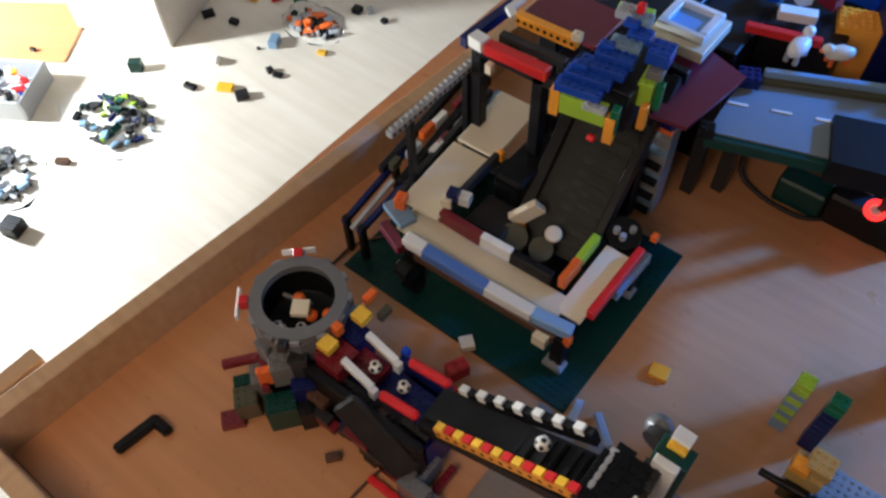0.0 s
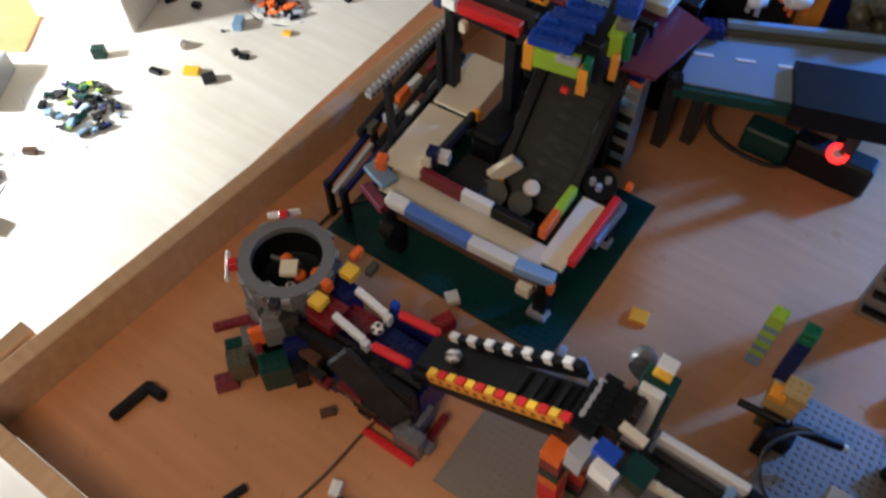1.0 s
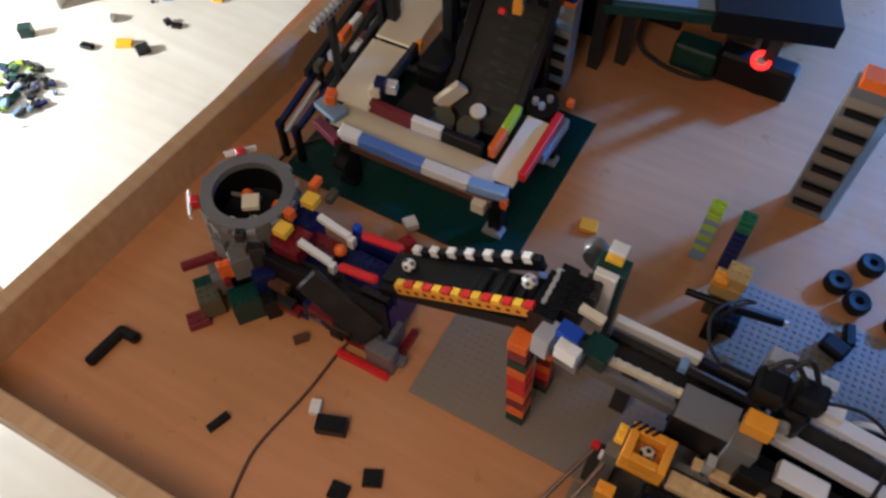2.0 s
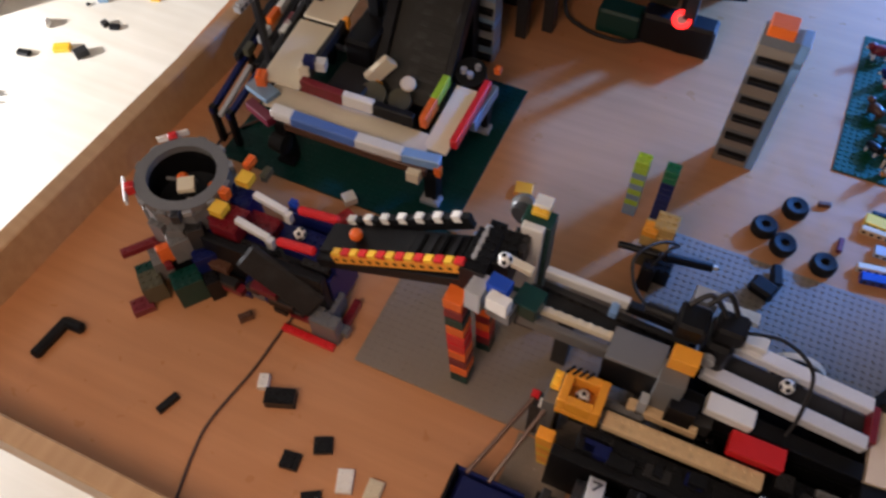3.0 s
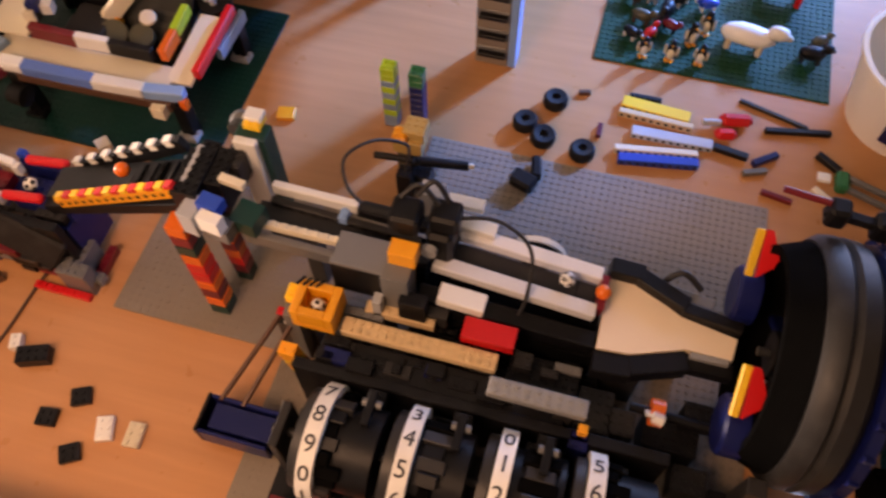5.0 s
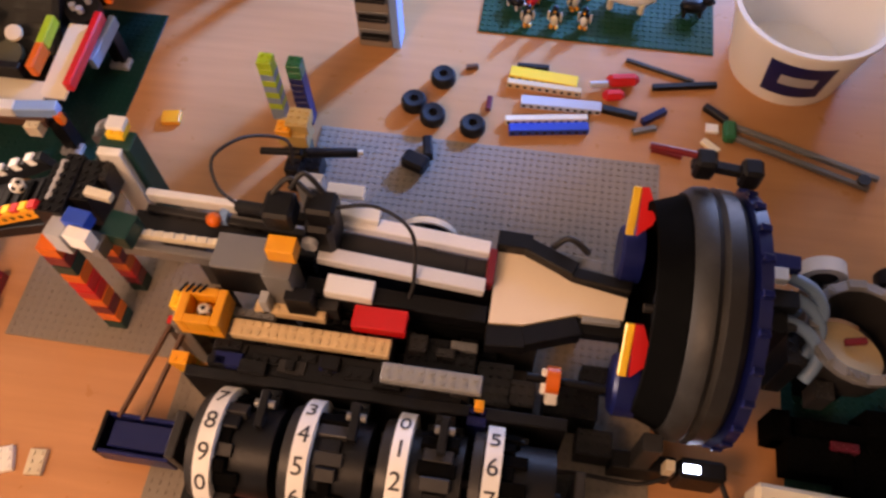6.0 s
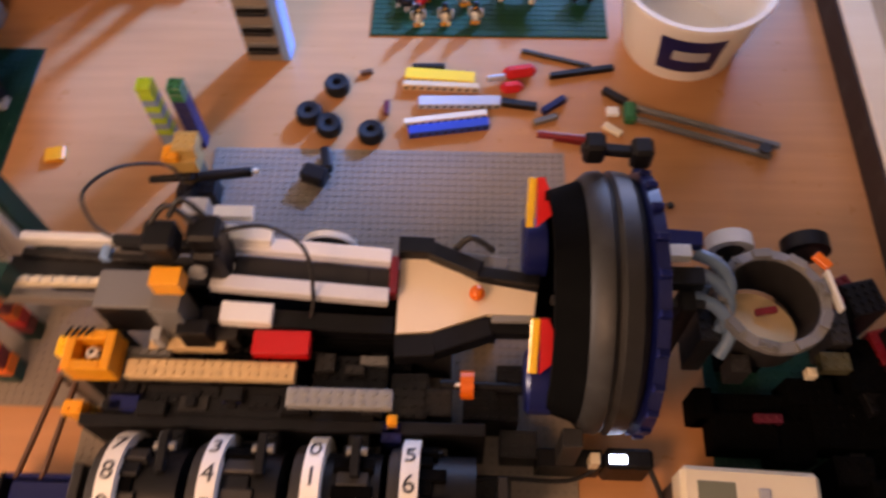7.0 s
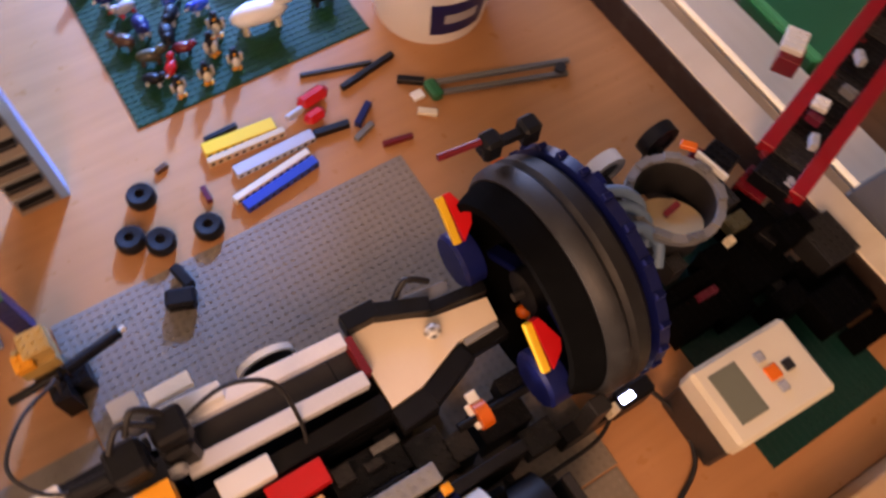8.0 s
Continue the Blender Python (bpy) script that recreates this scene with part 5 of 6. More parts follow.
slab(tow, "hat", NAVY, (-0.339, -0.293), (0.162, 0.199), (0.151, 0.176), 0.004, "dark hat brick")

# white window piece, black building and lumpy figures behind the road
house = thing("black_model_house", "black brick model house with a white window frame and red edge", "model house", -0.3, 0.33, 0.0)
slab(house, "body", BLACK, (-0.36, -0.29), (0.29, 0.46), (0.0, 0.18), 0.002)
slab(house, "body", BLACK, (-0.2898, -0.2), (0.36, 0.46), (0.0, 0.18), 0.002)
slab(house, "body", BLACK, (-0.5, -0.36), (0.25, 0.46), (0.0, 0.19), 0.002)
for x0, x1, y0, y1 in ((-0.376, -0.318, 0.25, 0.258), (-0.376, -0.318, 0.297, 0.305), (-0.376, -0.366, 0.258, 0.297), (-0.328, -0.318, 0.258, 0.297)):
    slab(house, "window_frame", WHITE, (x0, x1), (y0, y1), (0.2036, 0.214), 0.001, "white window frame")
slab(house, "window_pane", SKYB, (-0.366, -0.328), (0.258, 0.297), (0.2036, 0.207), 0.0005, "blue pane")
slab(house, "frame_base", CREAM, (-0.38, -0.31), (0.238, 0.31), (0.19, 0.2035), 0.001)
bar(house, "edge", RED, (-0.3, 0.33, 0.19), (-0.22, 0.36, 0.185), 0.01, 0.01, label="red edge beam")
bar(house, "edge", LIME, (-0.42, 0.24, 0.215), (-0.38, 0.25, 0.215), 0.012, 0.012)
bar(house, "edge", WHITE, (-0.28, 0.37, 0.195), (-0.24, 0.385, 0.195), 0.016, 0.012)
for k in range(9):
    brick(house, (BLACK, BLUE, WHITE, DKRED, DGREY)[k % 5], -0.48 + 0.03 * k, 0.4 + 0.012 * (k % 3), 0.19, 3, 2, 0.014, rz=20 * k, name="roof_brick")

def figure(name, label, category, x, y, z, colours, size, seed, group="", long=1.0):
    """A small toy animal: body, head, legs, as plain rounded forms."""
    rnd = random.Random(seed)
    t = thing(name, label, category, x, y, z, rz=rnd.uniform(0, 360), group=group)
    base = WORLD_OF[t]
    body, dark = colours
    for nm, m, c, r in (("body", body, (0, 0, 0.75), (1.0, 0.55, 0.5)), ("head", body, (0.95, 0.05, 1.2), (0.4, 0.34, 0.36)), ("muzzle", dark, (1.3, 0.05, 1.1), (0.18, 0.17, 0.15))):
        bm = bmesh.new()
        bmesh.ops.create_icosphere(bm, subdivisions=2, radius=1)
        for v in bm.verts:
            n = 1 + 0.14 * noise.noise(v.co * 2.1 + Vector((seed, 0, 0)))
            v.co = Vector(((c[0] + v.co.x * r[0] * n) * long, c[1] + v.co.y * r[1] * n, c[2] + v.co.z * r[2] * n)) * size
        part(nm, bm, m, t, "", base, smooth=60)
    for lx in (-0.55, 0.55):
        for ly in (-0.28, 0.28):
            bm = bmesh.new()
            add_cyl(bm, (lx * size * long, ly * size, 0), (0, 0, 1), 0.15 * size, 0.6 * size, 8)
            part("leg", bm, dark, t, "", base, smooth=60)
    return t


figure("toy_horse", "white toy animal with grey markings on the back deck", "toy animal", -0.235, 0.325, 0.18, (WHITE, LGREY), 0.02, 3)
figure("toy_dog", "cream and orange toy animal on the back deck", "toy animal", -0.195, 0.345, 0.18, (CREAM, ORANGE), 0.018, 5)
back = thing("block_pile", "pile of coloured bricks and rounded lumps behind the road", "brick pile", -0.13, 0.41, 0.0)
for x, y, nx, ny, h, m, rz in ((-0.2, 0.42, 6, 5, 0.19, AMBER, 20), (-0.16, 0.44, 6, 6, 0.215, NAVY, 30), (-0.12, 0.4, 5, 5, 0.17, OLIVE, 10), (-0.08, 0.43, 5, 5, 0.2, OLIVE, 40), (-0.22, 0.48, 8, 5, 0.2, BLUE, 15), (-0.05, 0.48, 8, 6, 0.17, DGREY, 0)):
    brick(back, m, x, y, 0.0, nx, ny, h, rz=rz, name="pile_brick")
rnd = random.Random(8)
for k in range(26):
    bm = bmesh.new()
    bmesh.ops.create_icosphere(bm, subdivisions=2, radius=0.013)
    part("lump", bm, OLIVE, back, "", pose(-0.12 + rnd.uniform(-0.03, 0.05), 0.4 + rnd.uniform(-0.03, 0.04), 0.175 + rnd.uniform(0, 0.035)), smooth=60)

mach = thing("lamp_unit", "dark motor unit with a glowing red lamp", "motor", -0.08, 0.325, 0.0)
slab(mach, "unit_body", BLACK, (-0.13, -0.03), (0.29, 0.322), (0.0, 0.05), 0.004)
slab(mach, "unit_side", DKGREEN, (-0.19, -0.13), (0.288, 0.322), (0.0, 0.04), 0.003)
lamp_ring = lathe(mach, "red_lamp", REDLIGHT, (-0.078, 0.292, 0.056), (0, -0.5, 1), [(0.008, 0.0), (0.013, 0.0), (0.013, 0.004), (0.008, 0.004), (0.008, 0.0)], 20, "glowing red ring")
lathe(lamp_ring, "lamp_lens", SILVER, (-0.078, 0.292, 0.056), (0, -0.5, 1), [(0.0, 0.003), (0.0078, 0.001), (0.0, -0.001)], 16)
tube(mach, "cable", CABLE, [(-0.235, 0.33, 0.1), (-0.24, 0.3, 0.02), (-0.205, 0.285, 0.003), (-0.15, 0.28, 0.003), (-0.12, 0.295, 0.006)], 0.003, label="thick black cable")

# ---- tall stepped tower on the bare table ----
tall = thing("ladder_tower", "tall grey brick tower with black rung tiles", "tower", 0.04, 0.14, 0.0, group="ladder towers")
for k in range(14):
    slab(tall, "tower_brick", GREY if k % 2 else PLATE, (0.018, 0.058), (0.128, 0.152), (0.0144 * k, 0.0144 * k + 0.0142), 0.0006)
# Pale blue here is the daylight on this side, put into the colour.
slab(tall, "side_wall", SKYB, (0.0585, 0.068), (0.128, 0.156), (0.0, 0.2), 0.0008, "side wall with blue daylight put into its colour")
for k in range(6):
    slab(tall, "rung", BLACK, (0.022, 0.056), (0.12, 0.1278), (0.018 + 0.03 * k, 0.0235 + 0.03 * k), 0.0006, "black rung tile")
slab(tall, "top_brick", ORANGE, (0.022, 0.05), (0.126, 0.15), (0.202, 0.216), 0.0008)

# ---- two thin posts, tan block with black leads ----
lime = thing("striped_post", "slim post of lime and dusty blue bricks", "post", -0.051, 0.01, 0.0)
for k in range(10):
    brick(lime, LIME if k in (2, 4, 6, 8, 9) else PALEBLUE, -0.051, 0.01, 0.0096 * k, 2, 2, 0.0094, name="post_brick", studs=k == 9)
dkp = thing("dark_post", "slim dark blue post with a green cap", "post", -0.018, 0.008, 0.0)
for k in range(10):
    brick(dkp, GREEN if k > 7 else NAVY, -0.018, 0.008, 0.0098 * k, 2, 2, 0.0096, name="post_brick", studs=k == 9)
tanb = thing("tan_block", "tan and amber block on a grey foot with black axles", "brick stack", -0.01, -0.05, 0.0)
for x, y, z, nx, ny, h, m in ((-0.01, -0.05, 0.002, 3, 3, 0.04, OLIVE), (-0.01, -0.05, 0.042, 4, 3, 0.0192, MUSTARD), (-0.004, -0.046, 0.061, 3, 3, 0.0144, MUSTARD), (-0.018, -0.056, 0.061, 2, 2, 0.0096, AMBER), (0.006, -0.066, 0.002, 3, 3, 0.024, BLACK), (-0.006, -0.085, 0.002, 2, 2, 0.042, BLACK)):
    brick(tanb, m, x, y, z, nx, ny, h, name="stack_brick")
rod(tanb, "axle", BLACK, (-0.045, -0.07, 0.04), (0.0, -0.07, 0.046), 0.004)
ax = rod(tanb, "axle", BLACK, (0.006, -0.07, 0.046), (0.056, -0.054, 0.034), 0.0055)
rod(ax, "axle_tip", CREAM, (0.056, -0.054, 0.034), (0.062, -0.052, 0.033), 0.003)

# ---- loose tyres and beams on the table ----
tyre = thing("rubber_ring", "small black rubber toy tyre", "toy tyre", 0.128, 0.085, 0.0, group="loose tyres")
tread = lathe(tyre, "tread", RUBBER, (0.128, 0.085, 0.0), (0, 0, 1), [(0.005, 0.001), (0.012, 0.0), (0.0148, 0.004), (0.0148, 0.012), (0.012, 0.016), (0.005, 0.015), (0.005, 0.001)], 26)
lathe(tread, "wheel_hub", BLACK, (0.128, 0.085, 0.003), (0, 0, 1), [(0.0, 0.008), (0.0052, 0.008), (0.0052, 0.0), (0.0, 0.0)], 12)
for x, y, tilt in ((0.1, 0.044, 0), (0.124, 0.027, 8), (0.172, 0.019, 0)):
    copy_thing(tyre, pose(x, y, 0.0 if not tilt else 0.002, tilt, 0, 40))
conn = thing("black_connector", "pair of black connector pieces lying on the baseplate", "connector", 0.118, -0.03, 0.0037)
bar(conn, "connector_body", BLACK, (0.103, -0.036, 0.0115), (0.13, -0.046, 0.0115), 0.02, 0.015, bevel=0.003)
bar(conn, "connector_arm", BLACK, (0.124, -0.006, 0.0105), (0.13, -0.034, 0.0105), 0.011, 0.013, bevel=0.002)


def loose(name, label, category, mat, p, q, w=0.008, h=0.008, holes=0, z=0.0):
    t = thing(name, label, category, (p[0] + q[0]) / 2, (p[1] + q[1]) / 2, z)
    bar(t, "beam", mat, (*p, z + h / 2), (*q, z + h / 2), w, h, holes)
    return t


loose("yellow_beam", "yellow perforated brick beam on the bare table", "beam", YEL, (0.205, 0.106), (0.285, 0.1), 0.016, 0.0096, 9)
loose("tan_beam", "tan perforated brick beam beside the yellow one", "beam", TAN, (0.203, 0.0905), (0.29, 0.087), 0.008, 0.0096, 10)
loose("grey_beam", "long grey perforated beam", "beam", LGREY, (0.222, 0.066), (0.315, 0.068), 0.014, 0.008, 11)
loose("cream_beam", "cream perforated brick beam", "beam", CREAM, (0.207, 0.035), (0.3, 0.05), 0.008, 0.0096, 11)
loose("blue_beam", "blue brick beam lying on the table", "beam", BLUE, (0.213, 0.0225), (0.302, 0.037), 0.012, 0.0096, 10)
loose("black_beam", "thin black beam behind the yellow one", "beam", BLACK, (0.212, 0.12), (0.25, 0.121), 0.006, 0.006)
loose("black_axle", "long black axle lying on the table", "axle", BLACK, (0.372, 0.108), (0.446, 0.122), 0.007, 0.007)
loose("grey_axle", "thin grey axle by the green plate", "axle", DGREY, (0.34, 0.147), (0.42, 0.124), 0.005, 0.005)
loose("black_axle", "short black axle lying on the table", "axle", BLACK, (0.316, 0.068), (0.356, 0.062), 0.008, 0.008)
loose("black_axle", "short navy axle lying on the table", "axle", NAVY, (0.362, 0.055), (0.388, 0.075), 0.008, 0.008)
loose("black_axle", "short black axle lying on the table", "axle", BLACK, (0.432, 0.088), (0.457, 0.07), 0.008, 0.008)
loose("grey_pin", "short grey pin lying on the table", "pin", GREY, (0.352, 0.04), (0.378, 0.05), 0.007, 0.006)
loose("brown_pin", "short dark red axle on the table", "axle", DKRED, (0.374, 0.02), (0.408, 0.014), 0.006, 0.006)
loose("grey_pin", "small brown pin lying on the table", "pin", BROWN, (0.152, 0.108), (0.166, 0.112), 0.006, 0.006)
loose("grey_pin", "short maroon pin lying on the table", "pin", MAROON, (0.186, 0.048), (0.186, 0.068), 0.006, 0.006)
loose("white_tile", "small white tile lying on the table", "tile", WHITE, (0.434, 0.058), (0.448, 0.058), 0.012, 0.005)
loose("white_tile", "long narrow white tile", "tile", CREAM, (0.43, 0.04), (0.448, 0.026), 0.009, 0.005)
loose("yellow_tile", "yellow plate alone on the table", "plate", AMBER, (-0.187, -0.017), (-0.166, -0.013), 0.018, 0.0064)
loose("red_pin", "tiny red pin lying on the table", "pin", ORANGE, (0.462, -0.06), (0.478, -0.062), 0.005, 0.005)
loose("grey_pin", "tiny grey pin lying on the table", "pin", DGREY, (0.49, -0.066), (0.496, -0.064), 0.006, 0.005)
knob = thing("pocket_tool", "red moulded handle of a small tool", "tool", 0.335, 0.1, 0.0)
bar(knob, "handle", RED, (0.318, 0.107, 0.008), (0.356, 0.114, 0.008), 0.018, 0.014, bevel=0.006)
bar(knob, "handle", RED, (0.315, 0.085, 0.007), (0.34, 0.09, 0.007), 0.016, 0.012, bevel=0.005)
rod(knob, "shaft", LGREY, (0.3, 0.098, 0.008), (0.32, 0.102, 0.008), 0.004)
tongs = thing("grey_tongs", "grey two-legged tongs with a green end", "tool", 0.54, 0.03, 0.0)
slab(tongs, "green_end", GREEN, (0.452, 0.466), (0.04, 0.066), (0.0, 0.014), 0.003, "green end block")
for p, q in (((0.464, 0.062), (0.618, 0.012)), ((0.464, 0.046), (0.606, -0.002))):
    bar(tongs, "leg", GREY, (*p, 0.006), (*q, 0.005), 0.006, 0.006)
rod(tongs, "hinge", DGREY, (0.6, 0.005, 0.003), (0.6, 0.005, 0.012), 0.007)

# small tiles on the bare table in front
for mat, x, y, rz, lab in ((BLACK, -0.263, -0.424, 8, "black square tile on the table"), (BLACK, -0.241, -0.397, 25, "black square tile on the table"), (BLACK, -0.225, -0.45, 30, "black square tile on the table")):
    t = thing("square_tile", lab, "tile", x, y, 0.0, group="loose tiles")
    brick(t, mat, x, y, 0.0, 2.4, 2.2, 0.0064, rz=rz, name="tile")
for mat, x, y, rz in ((WHITE, -0.204, -0.42, 20), (CREAM, -0.174, -0.418, 5)):
    t = thing("square_tile", "white studded plate on the table", "plate", x, y, 0.0, group="loose tiles")
    brick(t, mat, x, y, 0.0, 2, 3, 0.0064, rz=rz, name="tile")
bk = thing("black_brick", "black brick lying against a white one", "brick", -0.31, -0.37, 0.0)
brick(bk, BLACK, -0.305, -0.372, 0.0, 4, 2.2, 0.014, rz=20, name="tile")
wk = thing("white_brick", "small white brick under the black one", "brick", -0.327, -0.358, 0.0)
brick(wk, WHITE, -0.331, -0.363, 0.0, 1.4, 2, 0.0096, rz=20, name="tile")
lp = thing("black_elbow", "black elbow beam on the table", "beam", -0.56, -0.41, 0.0)
bar(lp, "elbow_arm", BLACK, (-0.572, -0.44, 0.006), (-0.566, -0.388, 0.006), 0.012, 0.012, 4, bevel=0.003)
bar(lp, "elbow_arm", BLACK, (-0.57, -0.393, 0.006), (-0.543, -0.392, 0.006), 0.012, 0.0118, bevel=0.003)
loose("black_pin", "short black pin on the table", "pin", BLACK, (-0.414, -0.436), (-0.406, -0.412), 0.008, 0.007)
cord = thing("thin_cord", "thin brown cord lying across the table", "cord", -0.35, -0.4, 0.0)
tube(cord, "cord_line", BRCABLE, [(-0.34, -0.27, 0.004), (-0.346, -0.3, 0.0018), (-0.35, -0.356, 0.0018), (-0.36, -0.42, 0.0018), (-0.357, -0.455, 0.0018), (-0.345, -0.505, 0.0018)], 0.0017)
loop = thing("thin_cord", "thin brown cord running under the belt machine", "cord", -0.56, -0.1, 0.0)
tube(loop, "cord_line", BRCABLE, [(-0.57, -0.16, 0.002), (-0.56, -0.13, 0.002), (-0.556, -0.09, 0.0035), (-0.53, -0.05, 0.005)], 0.0018)

# ---- white bucket ----
tub = thing("white_tub", "white plastic food tub with a blue paper label", "tub", 0.53, 0.185, 0.0)
TC = (0.527, 0.172, 0.0)
lathe(tub, "tub_shell", WHITE, TC, (0, 0, 1), [(0.0, 0.0), (0.066, 0.0), (0.083, 0.094), (0.087, 0.095), (0.087, 0.1), (0.081, 0.1), (0.064, 0.003), (0.0, 0.003)], 48)
lab = lathe(tub, "label", NAVY, TC, (0, 0, 1), [(0.0702, 0.02), (0.0805, 0.077)], 14, "dark blue label", arc=(58, 110))
lathe(lab, "label_logo", LGREY, TC, (0, 0, 1), [(0.0745, 0.041), (0.0776, 0.058)], 10, "pale label shape", arc=(70, 100))

# ---- toy animals on the green plate ----
def penguin(x, y, turn, size, chest, label):
    """An upright toy bird: tapered body, pale belly, head with beak, two flippers, flat feet."""
    t = thing("toy_penguin", label, "toy animal", x, y, 0.0037, rz=turn, group="toy animals")
    base = WORLD_OF[t]
    for nm, m, c, r in (("body", BLACK, (0, 0, 1.0), (0.42, 0.46, 0.85)), ("belly", chest, (0.14, 0, 0.92), (0.34, 0.36, 0.7)), ("head", BLACK, (0.06, 0, 1.95), (0.3, 0.28, 0.3)), ("beak", AMBER, (0.38, 0, 1.9), (0.2, 0.09, 0.08)),
        ("flipper", CREAM, (0.0, 0.5, 1.05), (0.2, 0.1, 0.6)), ("flipper", CREAM, (0.0, -0.5, 1.05), (0.2, 0.1, 0.6)), ("foot", AMBER, (0.16, 0.2, 0.1), (0.34, 0.18, 0.1)), ("foot", AMBER, (0.16, -0.2, 0.1), (0.34, 0.18, 0.1))):
        bm = bmesh.new()
        bmesh.ops.create_icosphere(bm, subdivisions=2, radius=1)
        for v in bm.verts:
            v.co = Vector((c[0] + v.co.x * r[0], c[1] + v.co.y * r[1], c[2] + v.co.z * r[2])) * size
        part(nm, bm, m, t, "", base, smooth=60)
    return t


penguin(0.216, 0.187, -80, 0.0145, WHITE, "small black and white toy penguin on the green plate")
penguin(0.249, 0.189, -95, 0.015, CREAM, "small pale toy penguin on the green plate")
penguin(0.285, 0.192, -100, 0.0145, WHITE, "small black and white toy penguin on the green plate")
penguin(0.27, 0.222, -60, 0.016, CREAM, "cream fronted toy penguin among the animals")
penguin(0.287, 0.245, -110, 0.0165, CREAM, "cream fronted toy penguin among the animals")
for k, (x, y, c, s) in enumerate(((0.197, 0.215, (BLACK, WHITE), 0.009), (0.22, 0.22, (RED, AMBER), 0.009), (0.206, 0.245, (OLIVE, BROWN), 0.011), (0.243, 0.24, (DKRED, BLACK), 0.009), (0.235, 0.265, (BLACK, DGREY), 0.012), (0.19, 0.28, (BROWN, OLIVE), 0.01), (0.215, 0.29, (NAVY, LGREY), 0.012), (0.25, 0.29, (BLACK, WHITE), 0.011), (0.262, 0.315, (BLUE, SKYB), 0.012), (0.285, 0.288, (BLUE, WHITE), 0.01), (0.21, 0.325, (LGREY, RED), 0.01), (0.415, 0.232, (BLACK, DGREY), 0.013), (0.425, 0.26, (OLIVE, BROWN), 0.009), (0.2, 0.35, (NAVY, WHITE), 0.011), (0.28, 0.36, (GREEN, CREAM), 0.011), (0.18, 0.39, (DKRED, WHITE), 0.012), (0.24, 0.4, (OLIVE, BROWN), 0.012), (0.35, 0.4, (RED, WHITE), 0.012))):
    figure("toy_animal", "small toy animal standing on the green plate", "toy animal", x, y, 0.0037, c, s * 1.35, 20 + k, "toy animals")
bear = figure("toy_polar_bear", "white toy polar bear on the green plate", "toy animal", 0.335, 0.234, 0.0037, (WHITE, CREAM), 0.027, 2, "toy animals", 1.3)
bear.matrix_basis = pose(0.335, 0.234, 0.0037, 0, 0, -6)
beast = figure("toy_dinosaur", "large orange toy dinosaur on the green plate", "toy animal", 0.375, 0.335, 0.0037, (ORANGE, RED), 0.03, 9, "toy animals", 1.35)
beast.matrix_basis = pose(0.375, 0.335, 0.0037, 0, 0, -10)

# ---- red crane arms at the table's end ----
crane = thing("red_crane", "red and black lattice crane leaning over the rim", "crane", 0.65, -0.19, 0.0)
bar(crane, "arm", CRIMSON, (0.665, -0.222, 0.09), (0.9, -0.145, 0.11), 0.016, 0.016, 18, label="red perforated beam")
bar(crane, "arm", CRIMSON, (0.655, -0.278, 0.085), (0.9, -0.197, 0.1), 0.016, 0.016, 16, label="red perforated beam")
for k in range(9):
    p = Vector((0.665, -0.222, 0.085)).lerp(Vector((0.9, -0.145, 0.105)), k / 8)
    q = Vector((0.655, -0.278, 0.08)).lerp(Vector((0.9, -0.197, 0.095)), k / 8)
    bar(crane, "lattice", BLACK if k % 2 else DKRED, p, q, 0.008, 0.008)
    brick(crane, (BLACK, DGREY, BLACK)[k % 3], *(p.lerp(q, 0.5) - Vector((0, 0, 0.014))), 4, 5, 0.02, rz=15, name="crane_brick")
for x, y, z, nx, ny, h, m, rz in ((0.635, -0.2, 0.0, 4, 4, 0.07, BLACK, 15), (0.655, -0.24, 0.0, 4, 4, 0.06, DKRED, 15), (0.645, -0.28, 0.0, 5, 4, 0.05, BLACK, 15), (0.62, -0.19, 0.03, 3, 3, 0.035, DKRED, 25), (0.762, -0.152, 0.08, 3, 3, 0.022, DKRED, 30), (0.772, -0.143, 0.102, 4, 3, 0.0064, WHITE, 30), (0.7, -0.245, 0.1, 2, 1, 0.0096, LGREY, 40), (0.77, -0.22, 0.104, 1, 2, 0.0096, GREY, 10), (0.74, -0.215, 0.1, 2, 2, 0.0064, WHITE, 25), (0.81, -0.195, 0.106, 2, 1, 0.0096, LGREY, 60), (0.72, -0.225, 0.1, 1, 2, 0.0096, MAROON, 15), (0.662, -0.265, 0.078, 1.5, 1.5, 0.012, LGREY, 15)):
    brick(crane, m, x, y, z, nx, ny, h, rz=rz, name="crane_brick")
slab(crane, "crane_stay", DKRED, (0.74, 0.756), (-0.215, -0.2), (FZ, 0.085), 0.001)

# furniture beyond the rim
bench = thing("side_bench", "low wooden bench beyond the table rim", "bench", 1.0, 0.1, FZ)
slab(bench, "board", RIM, (0.79, 0.886), (-0.7, 0.9), (-0.135, -0.108), 0.003, "brown bench board")
# The lit streak along the bench, built as a paler board.
slab(bench, "board", PALEBOARD, (0.889, 0.958), (-0.7, 0.9), (-0.13, -0.1), 0.003, "pale board standing in for a lit streak")
slab(bench, "board", DARKWOOD, (0.961, 1.5), (-0.7, 0.9), (-0.16, -0.135), 0.003, "dark brown bench board")
for y in (-0.65, 0.85):
    slab(bench, "bench_leg", RIM, (0.8, 1.48), (y - 0.02, y + 0.02), (FZ, -0.161), 0.003)
box = thing("green_box", "green plastic storage box on the bench", "box", 1.1, -0.1, -0.135)
slab(box, "box_body", GREEN, (0.975, 1.2), (-0.1, 0.05), (-0.1345, -0.09), 0.006)
